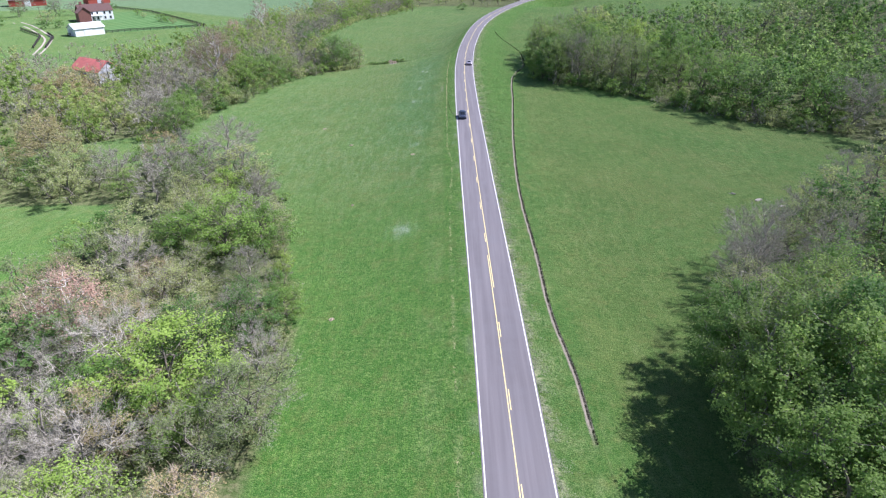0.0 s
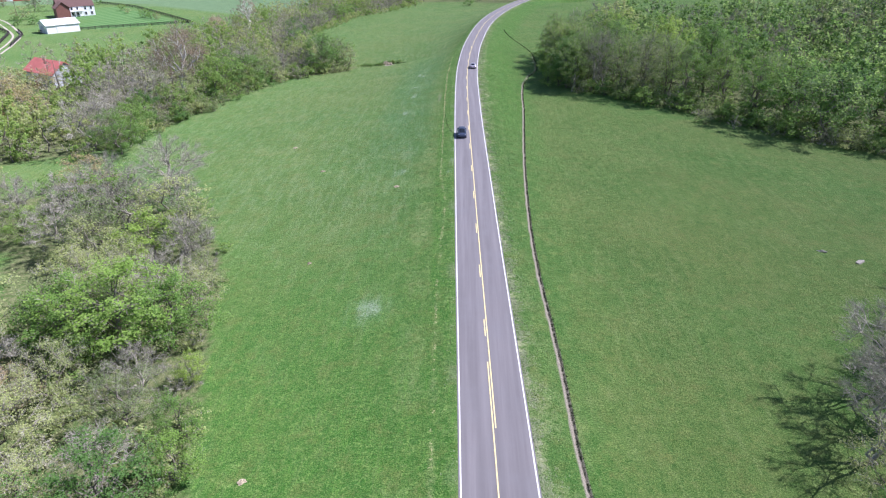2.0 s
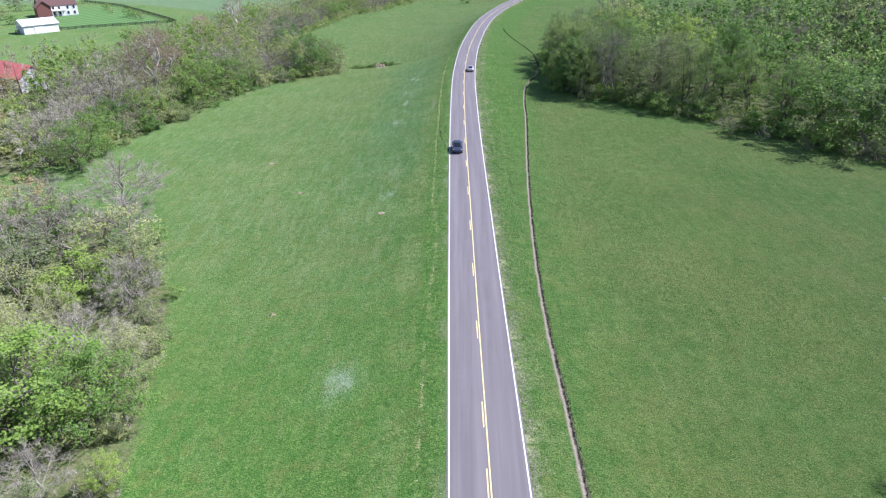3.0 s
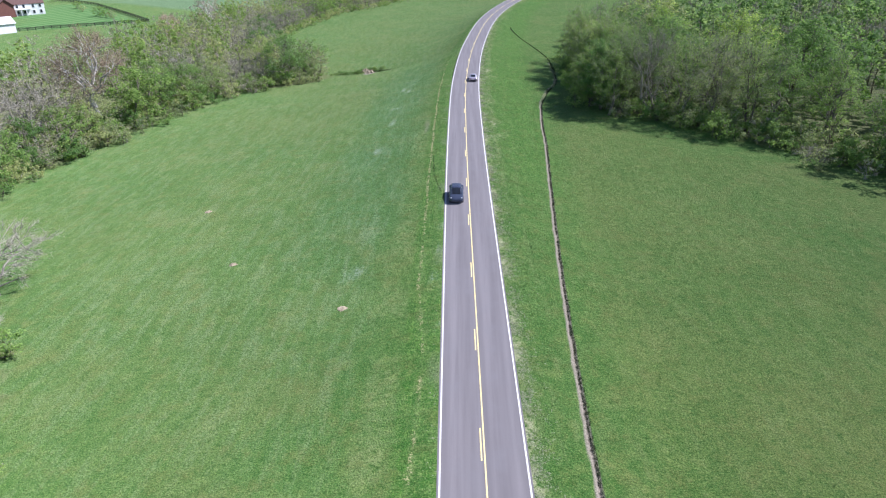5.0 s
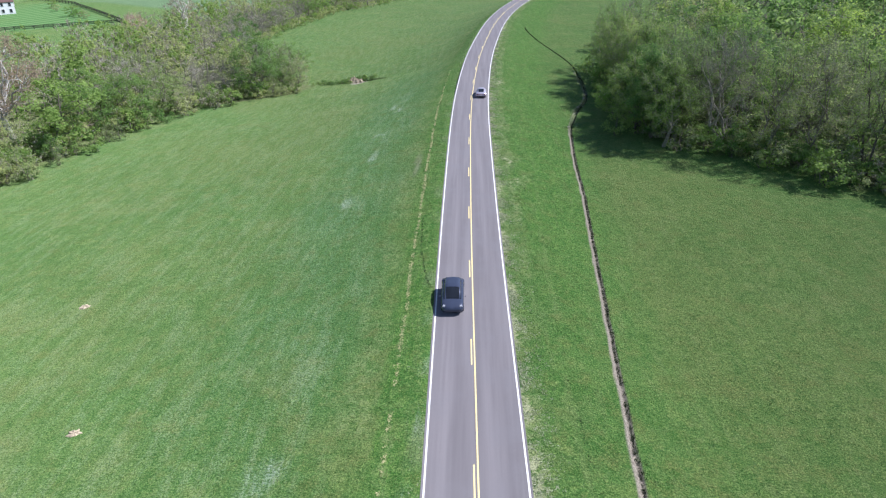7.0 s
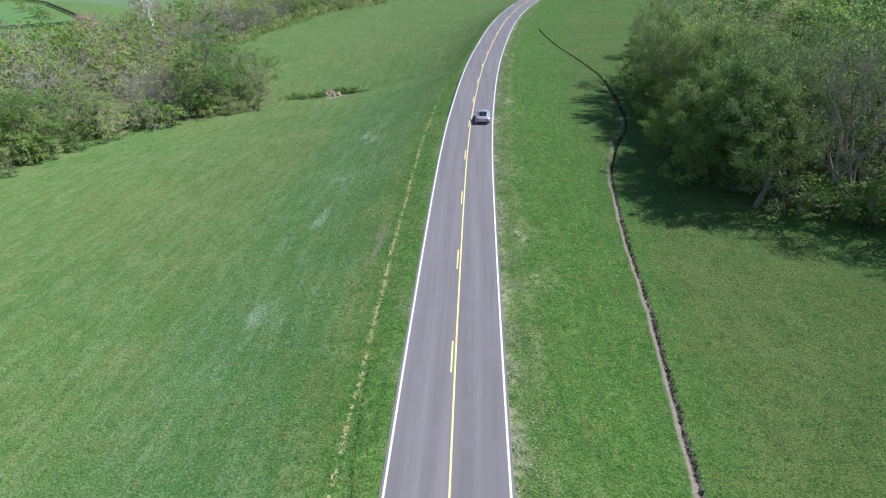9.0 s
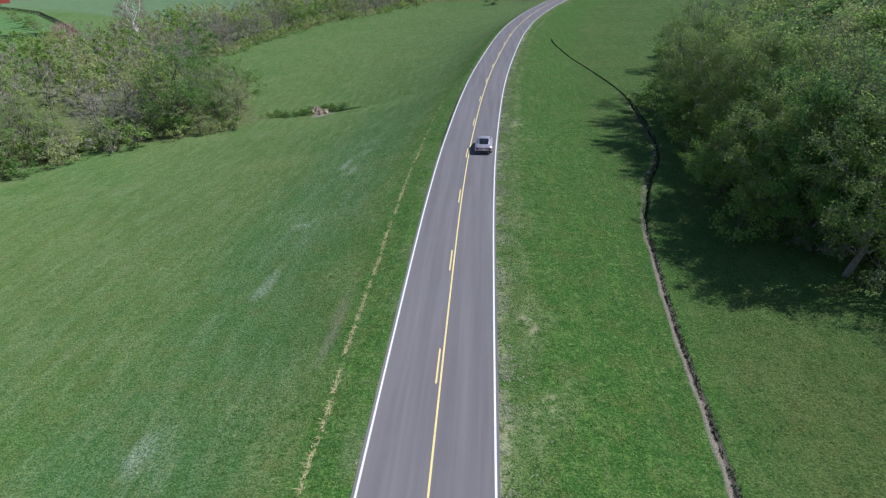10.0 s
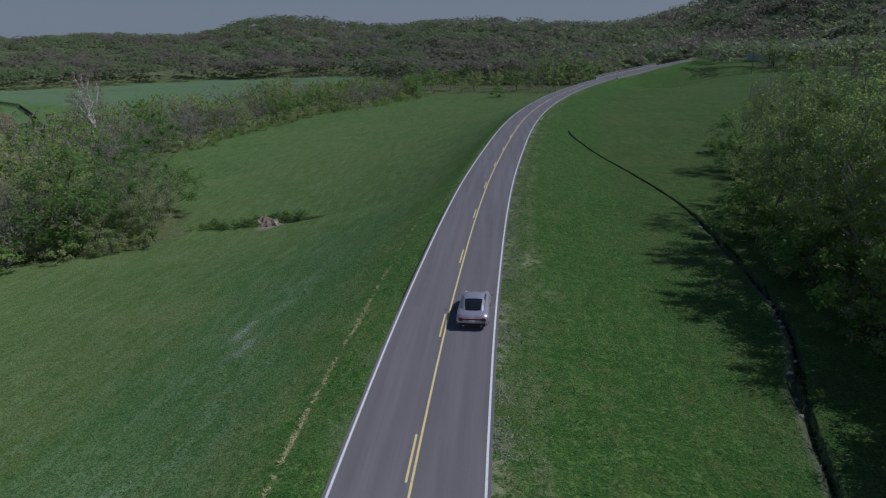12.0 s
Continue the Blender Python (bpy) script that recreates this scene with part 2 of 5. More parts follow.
M_LEAF = {
    "bright": leaf_material("yellow_green_leaves", (0.155, 0.28, 0.045), (0.29, 0.43, 0.105), 0.36),
    "green": leaf_material("spring_green_leaves", (0.09, 0.19, 0.038), (0.25, 0.385, 0.11), 0.42),
    "olive": leaf_material("olive_leaves", (0.22, 0.28, 0.105), (0.36, 0.42, 0.185), 0.42),
    "moss": leaf_material("dull_green_leaves", (0.15, 0.24, 0.065), (0.31, 0.42, 0.138), 0.46),
    # spring tones of the hill woods, paled and greyed to stand in for haze
    "hill_green": leaf_material("hazed_hill_leaves", (0.24, 0.31, 0.14), (0.32, 0.38, 0.19), 0.5),
    "hill_olive": leaf_material("hazed_olive_hill_leaves", (0.25, 0.28, 0.15), (0.33, 0.35, 0.2), 0.5),
    "hill_bare": leaf_material("hazed_grey_hill_twigs", (0.27, 0.245, 0.2), (0.34, 0.31, 0.26), 0.5),
    "tan": leaf_material("tan_catkins", (0.27, 0.25, 0.105), (0.38, 0.345, 0.165)),
    "bud": leaf_material("pinkish_tan_buds", (0.36, 0.26, 0.18), (0.47, 0.35, 0.26)),
    "bare": leaf_material("grey_buds", (0.185, 0.185, 0.115), (0.29, 0.285, 0.19)),
}
# ---- helpers of this scene ----
def smooth(a, b, v):
    u = np.clip((np.asarray(v, float) - a) / (b - a), 0, 1)
    return u * u * (3 - 2 * u)


def mesh_of(name, verts, faces, mats, slots=None):
    me = bpy.data.meshes.new(name)
    me.from_pydata([tuple(v) for v in verts], [], [tuple(f) for f in faces])
    for m in mats:
        me.materials.append(m)
    if slots is not None:
        me.polygons.foreach_set("material_index", np.asarray(slots, np.int32))
    me.update()
    return me


def part(name, shape, material, parent=None, label=""):
    """Links a bmesh or a mesh as one object under a thing or a part."""
    if isinstance(shape, bmesh.types.BMesh):
        me = bpy.data.meshes.new(name)
        shape.normal_update()
        shape.to_mesh(me)
        shape.free()
        me.materials.append(material)
    else:
        me = shape
    ob = new(name, me)
    ob.parent = parent
    return tagged(ob, label)


def box(bm, x0, y0, z0, x1, y1, z1, bevel=0.0):
    r = bmesh.ops.create_cube(bm, size=1.0)
    for v in r["verts"]:
        v.co = Vector(((x0 + x1) / 2 + v.co.x * (x1 - x0), (y0 + y1) / 2 + v.co.y * (y1 - y0), (z0 + z1) / 2 + v.co.z * (z1 - z0)))
    if bevel:
        es = list({e for v in r["verts"] for e in v.link_edges})
        bmesh.ops.bevel(bm, geom=es, offset=bevel, segments=2, affect="EDGES")
    return bm


def a_box(*args, **kw):
    return box(bmesh.new(), *args, **kw)


# ---- the lie of the land ----
ROAD_Y = (-400, 41, 53, 76, 94, 112, 130, 146, 160, 174, 183, 195, 210, 225, 234, 245, 260, 282, 317, 331, 390, 421, 464, 557, 632, 900)
ROAD_X = (11.0, 7.25, 7.12, 6.78, 6.46, 6.15, 5.88, 5.64, 5.44, 5.29, 5.23, 5.18, 5.19, 5.43, 5.73, 6.18, 7.03, 8.88, 12.8, 15.0, 29.3, 40.0, 57.0, 99.0, 135.0, 268.0)
DITCH_Y = (-400, 45.1, 58.1, 66.1, 85.1, 104.1, 140.1, 166.1, 181.1, 198.1, 211.2, 218.2, 226.2, 236.2, 244.2, 254.2, 273.2, 306.2, 340.2, 900)
DITCH_X = (17, 14.4, 14.2, 13.5, 13.4, 13.2, 14.8, 16.8, 18, 19.1, 20.8, 22.7, 25.2, 26.2, 26.5, 26.6, 24.1, 20.3, 28.2, 400)


def spline(v, xs, ys):
    """A smooth curve through the given stations."""
    xs, ys = np.asarray(xs, float), np.asarray(ys, float)
    m = np.gradient(ys, xs)
    v = np.asarray(v, float)
    i = np.clip(np.searchsorted(xs, v) - 1, 0, len(xs) - 2)
    h = xs[i + 1] - xs[i]
    s = (v - xs[i]) / h
    return ((1 + 2 * s) * (1 - s) ** 2 * ys[i] + s * (1 - s) ** 2 * h * m[i] + s * s * (3 - 2 * s) * ys[i + 1] + s * s * (s - 1) * h * m[i + 1])


def road_x(y):
    return spline(y, ROAD_Y, ROAD_X)


def ditch_x(y):
    return spline(y, DITCH_Y, DITCH_X)


def straw_off(y):
    """How far left of the road's middle the line of mown straw lies."""
    return np.interp(y, (20, 70, 100, 118, 124, 135, 155, 250), (4.9, 5.05, 5.1, 4.5, 4.4, 5.2, 5.2, 5.4))


def wobble(x, y, size, seed=0.0):
    """Cheap smooth unevenness, about -1 to 1."""
    a, b = x / size + seed, y / size - seed
    return (np.sin(a * 1.7 + 1.3 * np.sin(b)) + np.sin(b * 1.9 + 1.1 * np.sin(a * 0.8 + 2)) + np.sin((a + b) * 2.9 + 0.7)) / 3


HALF = 2.82        # half the road between its white lines
TARMAC = 3.0       # half the road's tarmac


def far_edge(x):
    """How far north the open valley reaches before the wooded hills."""
    return np.interp(x, (-900, -290, -235, -180, -100, -40, 60, 160, 330, 900), (380, 575, 605, 650, 672, 560, 530, 640, 520, 400))


def ditch_e(x, y):
    """Distance to the right of the ditch's ragged right-hand lip."""
    return x - ditch_x(y) - 0.12 + 0.035 * wobble(x * 0, y, 0.55, 4) + (0.05 + 0.16 * smooth(203, 212, y) * smooth(255, 247, y)) * wobble(x * 0, y, 2.1, 8) + 0.25 * smooth(203, 212, y) * smooth(255, 247, y) * wobble(x * 0, y, 5.0, 3)


def height(x, y):
    x, y = np.asarray(x, float), np.asarray(y, float)
    rx = road_x(y)
    left = np.maximum(rx - 3.5 - x, 0)
    right = np.maximum(x - rx - 3.5, 0)
    k = np.interp(y, (60, 140, 275, 420), (60, 55, 13, 16))
    z = -9.5 * (1 - np.exp(-left / k)) - 0.95 * smooth(0, 13, right)
    # the field falls away towards the bridge, and the creek's hollow lies under it
    z = z - 2.6 * smooth(395, 448, y) * smooth(540, 490, y) * smooth(0.5, 7, right) * smooth(50, 18, right)
    z = z - 6.5 * np.exp(-((right - 9) / 12) ** 2 - ((y - 474) / 22) ** 2) * smooth(0.5, 4, right)
    # wooded slope beyond the right-hand wood, and the hills that close the valley
    z = z + 0.2 * np.maximum(x - 95, 0) * smooth(95, 170, x) * smooth(420, 300, y)
    beyond = np.maximum(y - far_edge(x), 0)
    b = (x - 10) / np.maximum(y - 190, 60)
    top = 22 + 15 * np.exp(-((b + 0.33) / 0.09) ** 2) + 8 * np.exp(-((b + 0.1) / 0.15) ** 2) + 75 * smooth(0.12, 0.54, b) + 4 * wobble(x, y, 70)
    z = z + top * (smooth(0, 330, beyond) - 0.7 * smooth(360, 800, beyond))
    # lifted as a canopy sheet that fills the dark gaps between hill crowns
    z = z + 7 * smooth(30, 75, beyond)
    z = z + 0.12 * wobble(x, y, 9, 2) * smooth(1, 8, np.maximum(left, right)) + 0.5 * wobble(x, y, 60, 5) * smooth(8, 60, np.maximum(left, right))
    # the drainage ditch beside the right-hand field
    e = ditch_e(x, y)
    creek = smooth(203, 216, y) * smooth(252, 244, y)
    cut = smooth(248, 254, y)
    deep = 0.18 + 0.28 * creek + 0.3 * cut + 0.08 * cut * wobble(x * 0, y, 2.3, 1)
    z = z - deep * smooth(0.09, -0.02, e) * smooth(-0.36 - 0.2 * creek + 0.12 * cut, -0.1 - 0.1 * creek, e) * smooth(47, 50, y) * smooth(308, 303, y)
    # the washed-out hollow beside the creek wood
    z = z - 0.8 * smooth(1.25, 0.7, np.hypot((x + 19.2) / 3.2, (y - 274.6 - 0.1 * (x + 19)) / 1.2)) + 0.35 * smooth(1.3, 0.4, np.hypot((x + 23) / 2.6, (y - 274.6) / 1.6))
    # the bed under the tarmac
    return z - 0.12 * smooth(TARMAC - 0.1, TARMAC - 0.6, np.abs(x - rx))


def inside(x, y, poly):
    x, y = np.asarray(x, float), np.asarray(y, float)
    hit = np.zeros(x.shape, bool)
    for (x0, y0), (x1, y1) in zip(poly, poly[1:] + poly[:1]):
        cross = (y0 > y) != (y1 > y)
        with np.errstate(divide="ignore", invalid="ignore"):
            hit ^= cross & (x < (x1 - x0) * (y - y0) / (y1 - y0 + 1e-12) + x0)
    return hit


WOODS = {
    "near_left": [(-12.4, 19.9), (-16.1, 44.9), (-17.3, 67.9), (-23, 90.8), (-29.1, 112.8), (-38.2, 127.7), (-52.3, 137.6), (-70.4, 141.5), (-105.3, 139.2), (-105.2, 121.2), (-62.2, 117.5), (-56, 99.6), (-57.7, 59.6), (-61.4, 19.5)],
    "far_left": [(-74.6, 171.4), (-66.8, 205.5), (-63, 227.5), (-58.2, 251.6), (-49.2, 257.6), (-37, 263.5), (-34, 271), (-39.4, 283.7), (-59.5, 299.6), (-67.8, 337.5), (-66.1, 371.5), (-58.4, 419.6), (-43.6, 439.7), (-27, 491.8), (-33.3, 529.8), (-93, 499.3), (-106.3, 399.2), (-113.8, 329.2), (-119.4, 279.1), (-151.2, 248.9), (-191.1, 233.6), (-190.5, 163.6), (-120.4, 149.1)],
    "right": [(29.5, 207), (31, 240), (35, 254), (43, 286), (70, 300), (150, 300), (230, 240), (230, 130), (99, 134), (65, 165), (49, 187), (35, 200)],
    "near_right": [(26, 15), (27, 45), (30, 60), (36, 71), (44, 79), (54, 91), (65, 106), (76, 117), (94, 128), (140, 130), (140, 15)],
    "bridge": [(-27, 500), (4, 500), (34, 478), (52, 482), (66, 520), (40, 570), (-35, 560)],
    "bridge_right": [(122, 500), (170, 494), (260, 470), (260, 510), (170, 560), (140, 552)],
}
# ---- ground, road ----
def build_ground():
    """One sheet to the horizon; its columns run along the ditch, fine near ditch and road, coarse far off."""
    u = [0.0]
    for step, upto in ((0.085, 0.68), (0.5, 6), (1.0, 14), (2.2, 90), (6, 200), (25, 500), (120, 1400), (800, 4200)):
        while u[-1] < upto:
            u.append(u[-1] + step)
    fine = list(np.arange(-47, -34, 0.55)) + list(np.arange(-33, -22, 1.6)) + list(np.arange(-21.2, -0.9, 0.42))
    u = np.array([-v for v in u[:0:-1] if v > 47.5] + fine + [-v for v in u[:0:-1] if v < 0.8] + u)
    y = [-400.0]
    for step, upto in ((60, -60), (15, 20), (1.2, 269.9), (0.4, 279.4), (1.2, 325), (4, 600), (20, 1300), (400, 4300)):
        while y[-1] < upto:
            y.append(y[-1] + step)
    y = np.array(y)
    U, Y = np.meshgrid(u, y)
    X = U + 14 + (ditch_x(Y) - 14) * np.exp(-(U / 60) ** 2)
    Z = height(X, Y)
    nr, nc = X.shape
    verts = np.stack([X, Y, Z], -1).reshape(-1, 3)
    idx = np.arange(nr * nc).reshape(nr, nc)
    faces = np.stack([idx[:-1, :-1], idx[:-1, 1:], idx[1:, 1:], idx[1:, :-1]], -1).reshape(-1, 4)
    me = bpy.data.meshes.new("ground")
    me.vertices.add(len(verts))
    me.vertices.foreach_set("co", verts.ravel())
    me.loops.add(faces.size)
    me.loops.foreach_set("vertex_index", faces.ravel().astype(np.int32))
    me.polygons.add(len(faces))
    me.polygons.foreach_set("loop_start", np.arange(0, faces.size, 4, dtype=np.int32))
    me.update(calc_edges=True)
    me.polygons.foreach_set("use_smooth", np.ones(len(faces), bool))
    me.materials.append(M_GROUND)
    x, yy = verts[:, 0], verts[:, 1]
    rx = road_x(yy)
    left, right = rx - TARMAC - x, x - rx - TARMAC
    wood = np.zeros(len(x))
    for poly in WOODS.values():
        wood = np.maximum(wood, inside(x, yy, poly))
    beyond = yy - far_edge(x)
    wood = np.maximum(wood, smooth(-5, 10, beyond))
    wood = np.maximum(wood, inside(x, yy, [(95, -400), (95, 130), (230, 130), (230, 300), (900, 420), (4000, 400), (4000, -400)]))
    wood = np.maximum(wood, inside(x, yy, [(-16, 22), (-62, 22), (-62, -400), (-10, -400)]))
    e = ditch_e(x, yy)
    in_ditch = smooth(46, 50, yy) * smooth(252, 244, yy)
    far_lip = -0.38 + 0.07 * wobble(x * 0, yy, 1.3, 6) - 0.35 * smooth(203, 216, yy)
    soil = smooth(0.14, 0.04, e) * smooth(-0.1, 0.05, e - far_lip) * in_ditch * (1 - 0.65 * smooth(203, 212, yy))
    soil = np.maximum(soil, smooth(1.2, 0.7, np.hypot((x + 22.3) / 1.9, (yy - 272.3) / 1.7) + 0.3 * wobble(x, yy, 0.8, 2)))
    soil = np.maximum(soil, 0.2 * smooth(0.9, 0.4, np.abs(left - 0.2)) * smooth(0.2, 0.7, wobble(x, yy, 3, 7)))
    strip = np.abs(rx - straw_off(yy) - x)
    straw = 0.5 * smooth(0.45, 0.15, strip) * smooth(260, 235, yy) * smooth(-0.5, 0.5, wobble(x, yy, 3.7, 1))
    straw = np.maximum(straw, 0.35 * smooth(1.8, 0.6, np.abs(left - 4.4)) * smooth(-0.5, 0.5, wobble(x, yy, 5, 6)))
    straw = np.maximum(straw, smooth(1.3, 0.3, right) * (right > -1) * smooth(-0.7, 0.1, wobble(x, yy, 2.2, 9)))
    straw = np.maximum(straw, 0.65 * smooth(0.7, 0.2, np.abs(right - 1.9 + 0.3 * wobble(x * 0, yy, 7, 2))) * smooth(-0.3, 0.3, wobble(x, yy, 2.6, 4)) * smooth(150, 180, yy))
    straw = np.maximum(straw, 0.35 * smooth(0.8, 0.2, np.abs(right - 3.6)) * smooth(-0.1, 0.5, wobble(x, yy, 3.1, 6)))
    straw = np.maximum(straw, 0.2 * smooth(1.2, 0.4, np.abs(left - 0.8)) * smooth(-0.2, 0.6, wobble(x, yy, 3, 8)))
    straw = np.maximum(straw, 0.6 * smooth(5, 1, right) * (right > -1) * smooth(130, 60, yy) * smooth(-0.4, 0.5, wobble(x, yy, 3, 2)))
    lush = 1.0 * smooth(-0.5, 0.5, left) * smooth(3.2, 2.7, left) + 0.9 * smooth(1.5, 3.0, right) * smooth(14, 8, right) * smooth(140, 190, yy)
    # pale trodden spots in the verge
    spots = smooth(0.15, 0.6, wobble(x * 1.3, yy * 0.6, 1.3, 12)) * smooth(-0.3, 0.4, wobble(x, yy, 7, 13)) * smooth(0.2, 0.6, right) * smooth(5.2, 2.2, right) * smooth(140, 175, yy) * smooth(290, 250, yy)
    straw = np.maximum(straw, spots)
    soil = np.maximum(soil, 0.4 * spots * smooth(0.5, 0.8, wobble(x, yy, 2.1, 3)))
    soil = np.maximum(soil, 0.4 * smooth(1.2, 0.3, np.hypot((x - rx + 6.6) / 0.45, (yy - 191.5) / 5.0) + 0.25 * wobble(x, yy, 0.7, 2)))
    lush = lush * (1 - 0.85 * spots)
    lush = np.maximum(lush, smooth(1, 3, left) * smooth(130, 60, yy) * 0.95)
    dry = 0.48 * smooth(8, 20, left) * smooth(70, 130, yy) + 0.9 * smooth(0.5, 5, x - ditch_x(yy)) * smooth(260, 200, yy)
    # the far pasture takes the paler dry tone to stand in for haze
    dry = np.maximum(dry, 0.4 * smooth(235, 275, yy))
    dry = np.maximum(dry, 0.95 * smooth(13, 20, left + 2 * wobble(x, yy, 9, 4)) * smooth(70, 45, left) * smooth(180, 205, yy))
    # a damp hollow beside the road, with pale clover drifting along it
    hollow = smooth(3, 6, left) * smooth(19, 12, left + 2 * wobble(x, yy, 9, 4)) * smooth(130, 175, yy) * smooth(280, 250, yy)
    cool = hollow * (0.7 + 0.3 * wobble(x, yy, 4, 8))
    dry = dry * (1 - 0.8 * cool)
    dry = np.clip(dry * (0.55 + 0.6 * wobble(x, yy, 16, 3)), 0, 1)
    clover = smooth(-0.5, 0.6, wobble(x * 1.6, yy * 0.6, 6, 11)) * smooth(4, 7, left) * smooth(17, 10, left) * 0.6 * smooth(110, 160, yy) * smooth(250, 225, yy)
    clover = np.maximum(clover, 0.2 * smooth(0.3, 0.8, wobble(x, yy, 11, 3)) * smooth(15, 22, left))
    for cx, cy, r in ((2.25, 143.2, 0.8), (2.4, 149, 0.6), (1.95, 137, 0.6), (2.3, 155, 0.5), (2.5, 128, 0.5)):
        clover = np.maximum(clover, 0.9 * smooth(1.2, 0.3, np.hypot((x - cx) / r, (yy - cy) / (2.2 * r)) + 0.3 * wobble(x, yy, 0.5, 3)))
    clover = np.maximum(clover, 0.86 * smooth(1.2, 0.2, np.hypot((x + 6.1) / 3.6, (yy - 95) / 4.5)))
    clover = np.maximum(clover, 1.0 * smooth(1.2, 0.2, np.hypot((x + 6.3) / 1.7, (yy - 140.0) / 2.6)))
    clover = np.maximum(clover, 0.34 * smooth(4, 9, left) * smooth(85, 135, yy))
    drift = np.abs(left - 10.5 - 1.6 * wobble(x * 0, yy, 19, 5) - 0.7 * wobble(x * 0, yy, 5, 2))
    clover = np.maximum(clover, smooth(2.8, 0.4, drift) * smooth(-0.55, 0.35, wobble(x, yy * 0.5, 2.2, 7)) * smooth(165, 180, yy) * smooth(255, 235, yy))
    crop = inside(x, yy, [(-420, 430), (-235, 500), (-120, 430), (-60, 520), (-60, 700), (-420, 700)]) * 1.0
    # the shadowed hole in the washed-out bank, painted dark
    shade_mask = smooth(1.2, 0.8, np.hypot((x + 19.2) / 3.2, (yy - 274.6 - 0.1 * (x + 19)) / 1.3))
    soil = soil * (1 - shade_mask)
    # the ditch's northern edge, darkened like the shadow of a step
    shade_mask = np.maximum(shade_mask, smooth(0.12, 0.04, e) * smooth(-0.34, -0.2, e) * smooth(-0.75, -0.35, wobble(x * 0, yy, 1.1, 5)) * smooth(249, 254, yy) * smooth(307, 303, yy))
    lawn = inside(x, yy, [(-236, 487), (-203, 463), (-168, 423), (-143, 393), (-158, 385), (-176, 375), (-192, 366), (-206, 380), (-226, 440)])
    brush = smooth(25, 60, beyond)
    for name, val in (("lawn", lawn), ("brush", brush), ("shade_mask", shade_mask), ("wood", wood), ("soil", soil), ("straw", straw), ("lush", lush), ("dry", dry), ("clover", clover), ("cool", cool), ("crop", crop * (1 - wood))):
        a = me.attributes.new(name, "FLOAT", "POINT")
        a.data.foreach_set("value", np.clip(val, 0, 1).astype(np.float32))
    return tagged(new("ground", me), "rolling green spring pasture with a drainage ditch", "ground", kind="structure")


def ribbon(name, ys, off0, off1, z, material, thick=0.0):
    """A band that follows the road between two sideways offsets."""
    ys = np.asarray(ys, float)
    cx = road_x(ys)
    dx = np.gradient(cx, ys) if len(ys) > 2 else np.full(len(ys), (cx[-1] - cx[0]) / (ys[-1] - ys[0]))
    nx, ny = 1 / np.hypot(1, dx), -dx / np.hypot(1, dx)
    offs = np.linspace(off0, off1, 9) if thick else np.array([off0, off1])
    verts, across = [], []
    for o in offs:
        for a, b, c, d in zip(cx, ys, nx, ny):
            verts.append((a + o * c, b + o * d, z - 0.012 * abs(o)))
            across.append(o)
    n, k = len(ys), len(offs)
    faces = [(i * n + j, (i + 1) * n + j, (i + 1) * n + j + 1, i * n + j + 1) for i in range(k - 1) for j in range(n - 1)]
    if thick:
        base = len(verts)
        verts += [(v[0] + (s * 0.06 * 1), v[1], v[2] - thick) for s, row in ((-1, 0), (1, k - 1)) for v in verts[row * n:(row + 1) * n]]
        across += [off0] * n + [off1] * n
        faces += [(j, j + 1, base + j + 1, base + j) for j in range(n - 1)]
        r = (k - 1) * n
        faces += [(base + n + j, base + n + j + 1, r + j + 1, r + j) for j in range(n - 1)]
    me = mesh_of(name, verts, faces, [material])
    a = me.attributes.new("across", "FLOAT", "POINT")
    a.data.foreach_set("value", np.asarray(across, np.float32))
    return me


def build_road():
    ys = np.concatenate([np.arange(-60, 340, 4.0), np.arange(340, 640, 5.0)])
    road = tagged(new("road", ribbon("road", ys, -TARMAC, TARMAC, 0.045, M_ROAD, 0.16)), "worn grey two-lane asphalt road", "road", kind="structure")
    for s in (-1, 1):
        part("edge_line", ribbon("edge_line", ys, s * HALF - 0.05, s * HALF + 0.05, 0.052, M_WHITE), None, road, "white painted edge line")
    # the solid yellow line changes sides, with the broken one beside it
    near = np.append(np.arange(-60, 82, 2.0), 83.5)
    far = np.arange(74.5, 440, 3.0)
    part("centre_line", ribbon("centre_line", near, -0.155, -0.06, 0.052, M_YELLOW), None, road, "solid yellow centre line")
    part("centre_line", ribbon("centre_line", far, 0.06, 0.155, 0.052, M_YELLOW), None, road, "solid yellow centre line")
    for i in range(-9, 27):
        y0 = 87.8 + 12.19 * i
        o = -0.155 if i >= 0 else 0.06
        if i == -1:
            continue
        part("centre_dash", ribbon("centre_dash", (y0, y0 + 1.5, y0 + 3.05), o, o + 0.095, 0.052, M_YELLOW), None, road, "broken yellow centre line")
    return road


ground = build_ground()
road = build_road()
# ---- trees ----
def tube(V, F, pts, radii, n):
    """Adds a tapering tube along a line of points."""
    base = len(V)
    for i, (p, r) in enumerate(zip(pts, radii)):
        d = (pts[min(i + 1, len(pts) - 1)] - pts[max(i - 1, 0)])
        d = d / (np.linalg.norm(d) + 1e-9)
        a = np.cross(d, (0.31, 0.85, 0.42))
        a = a / (np.linalg.norm(a) + 1e-9)
        b = np.cross(d, a)
        for k in range(n):
            w = 2 * math.pi * k / n
            V.append(p + r * (math.cos(w) * a + math.sin(w) * b))
    for i in range(len(pts) - 1):
        for k in range(n):
            k2 = (k + 1) % n
            F.append((base + i * n + k, base + i * n + k2, base + (i + 1) * n + k2, base + (i + 1) * n + k))


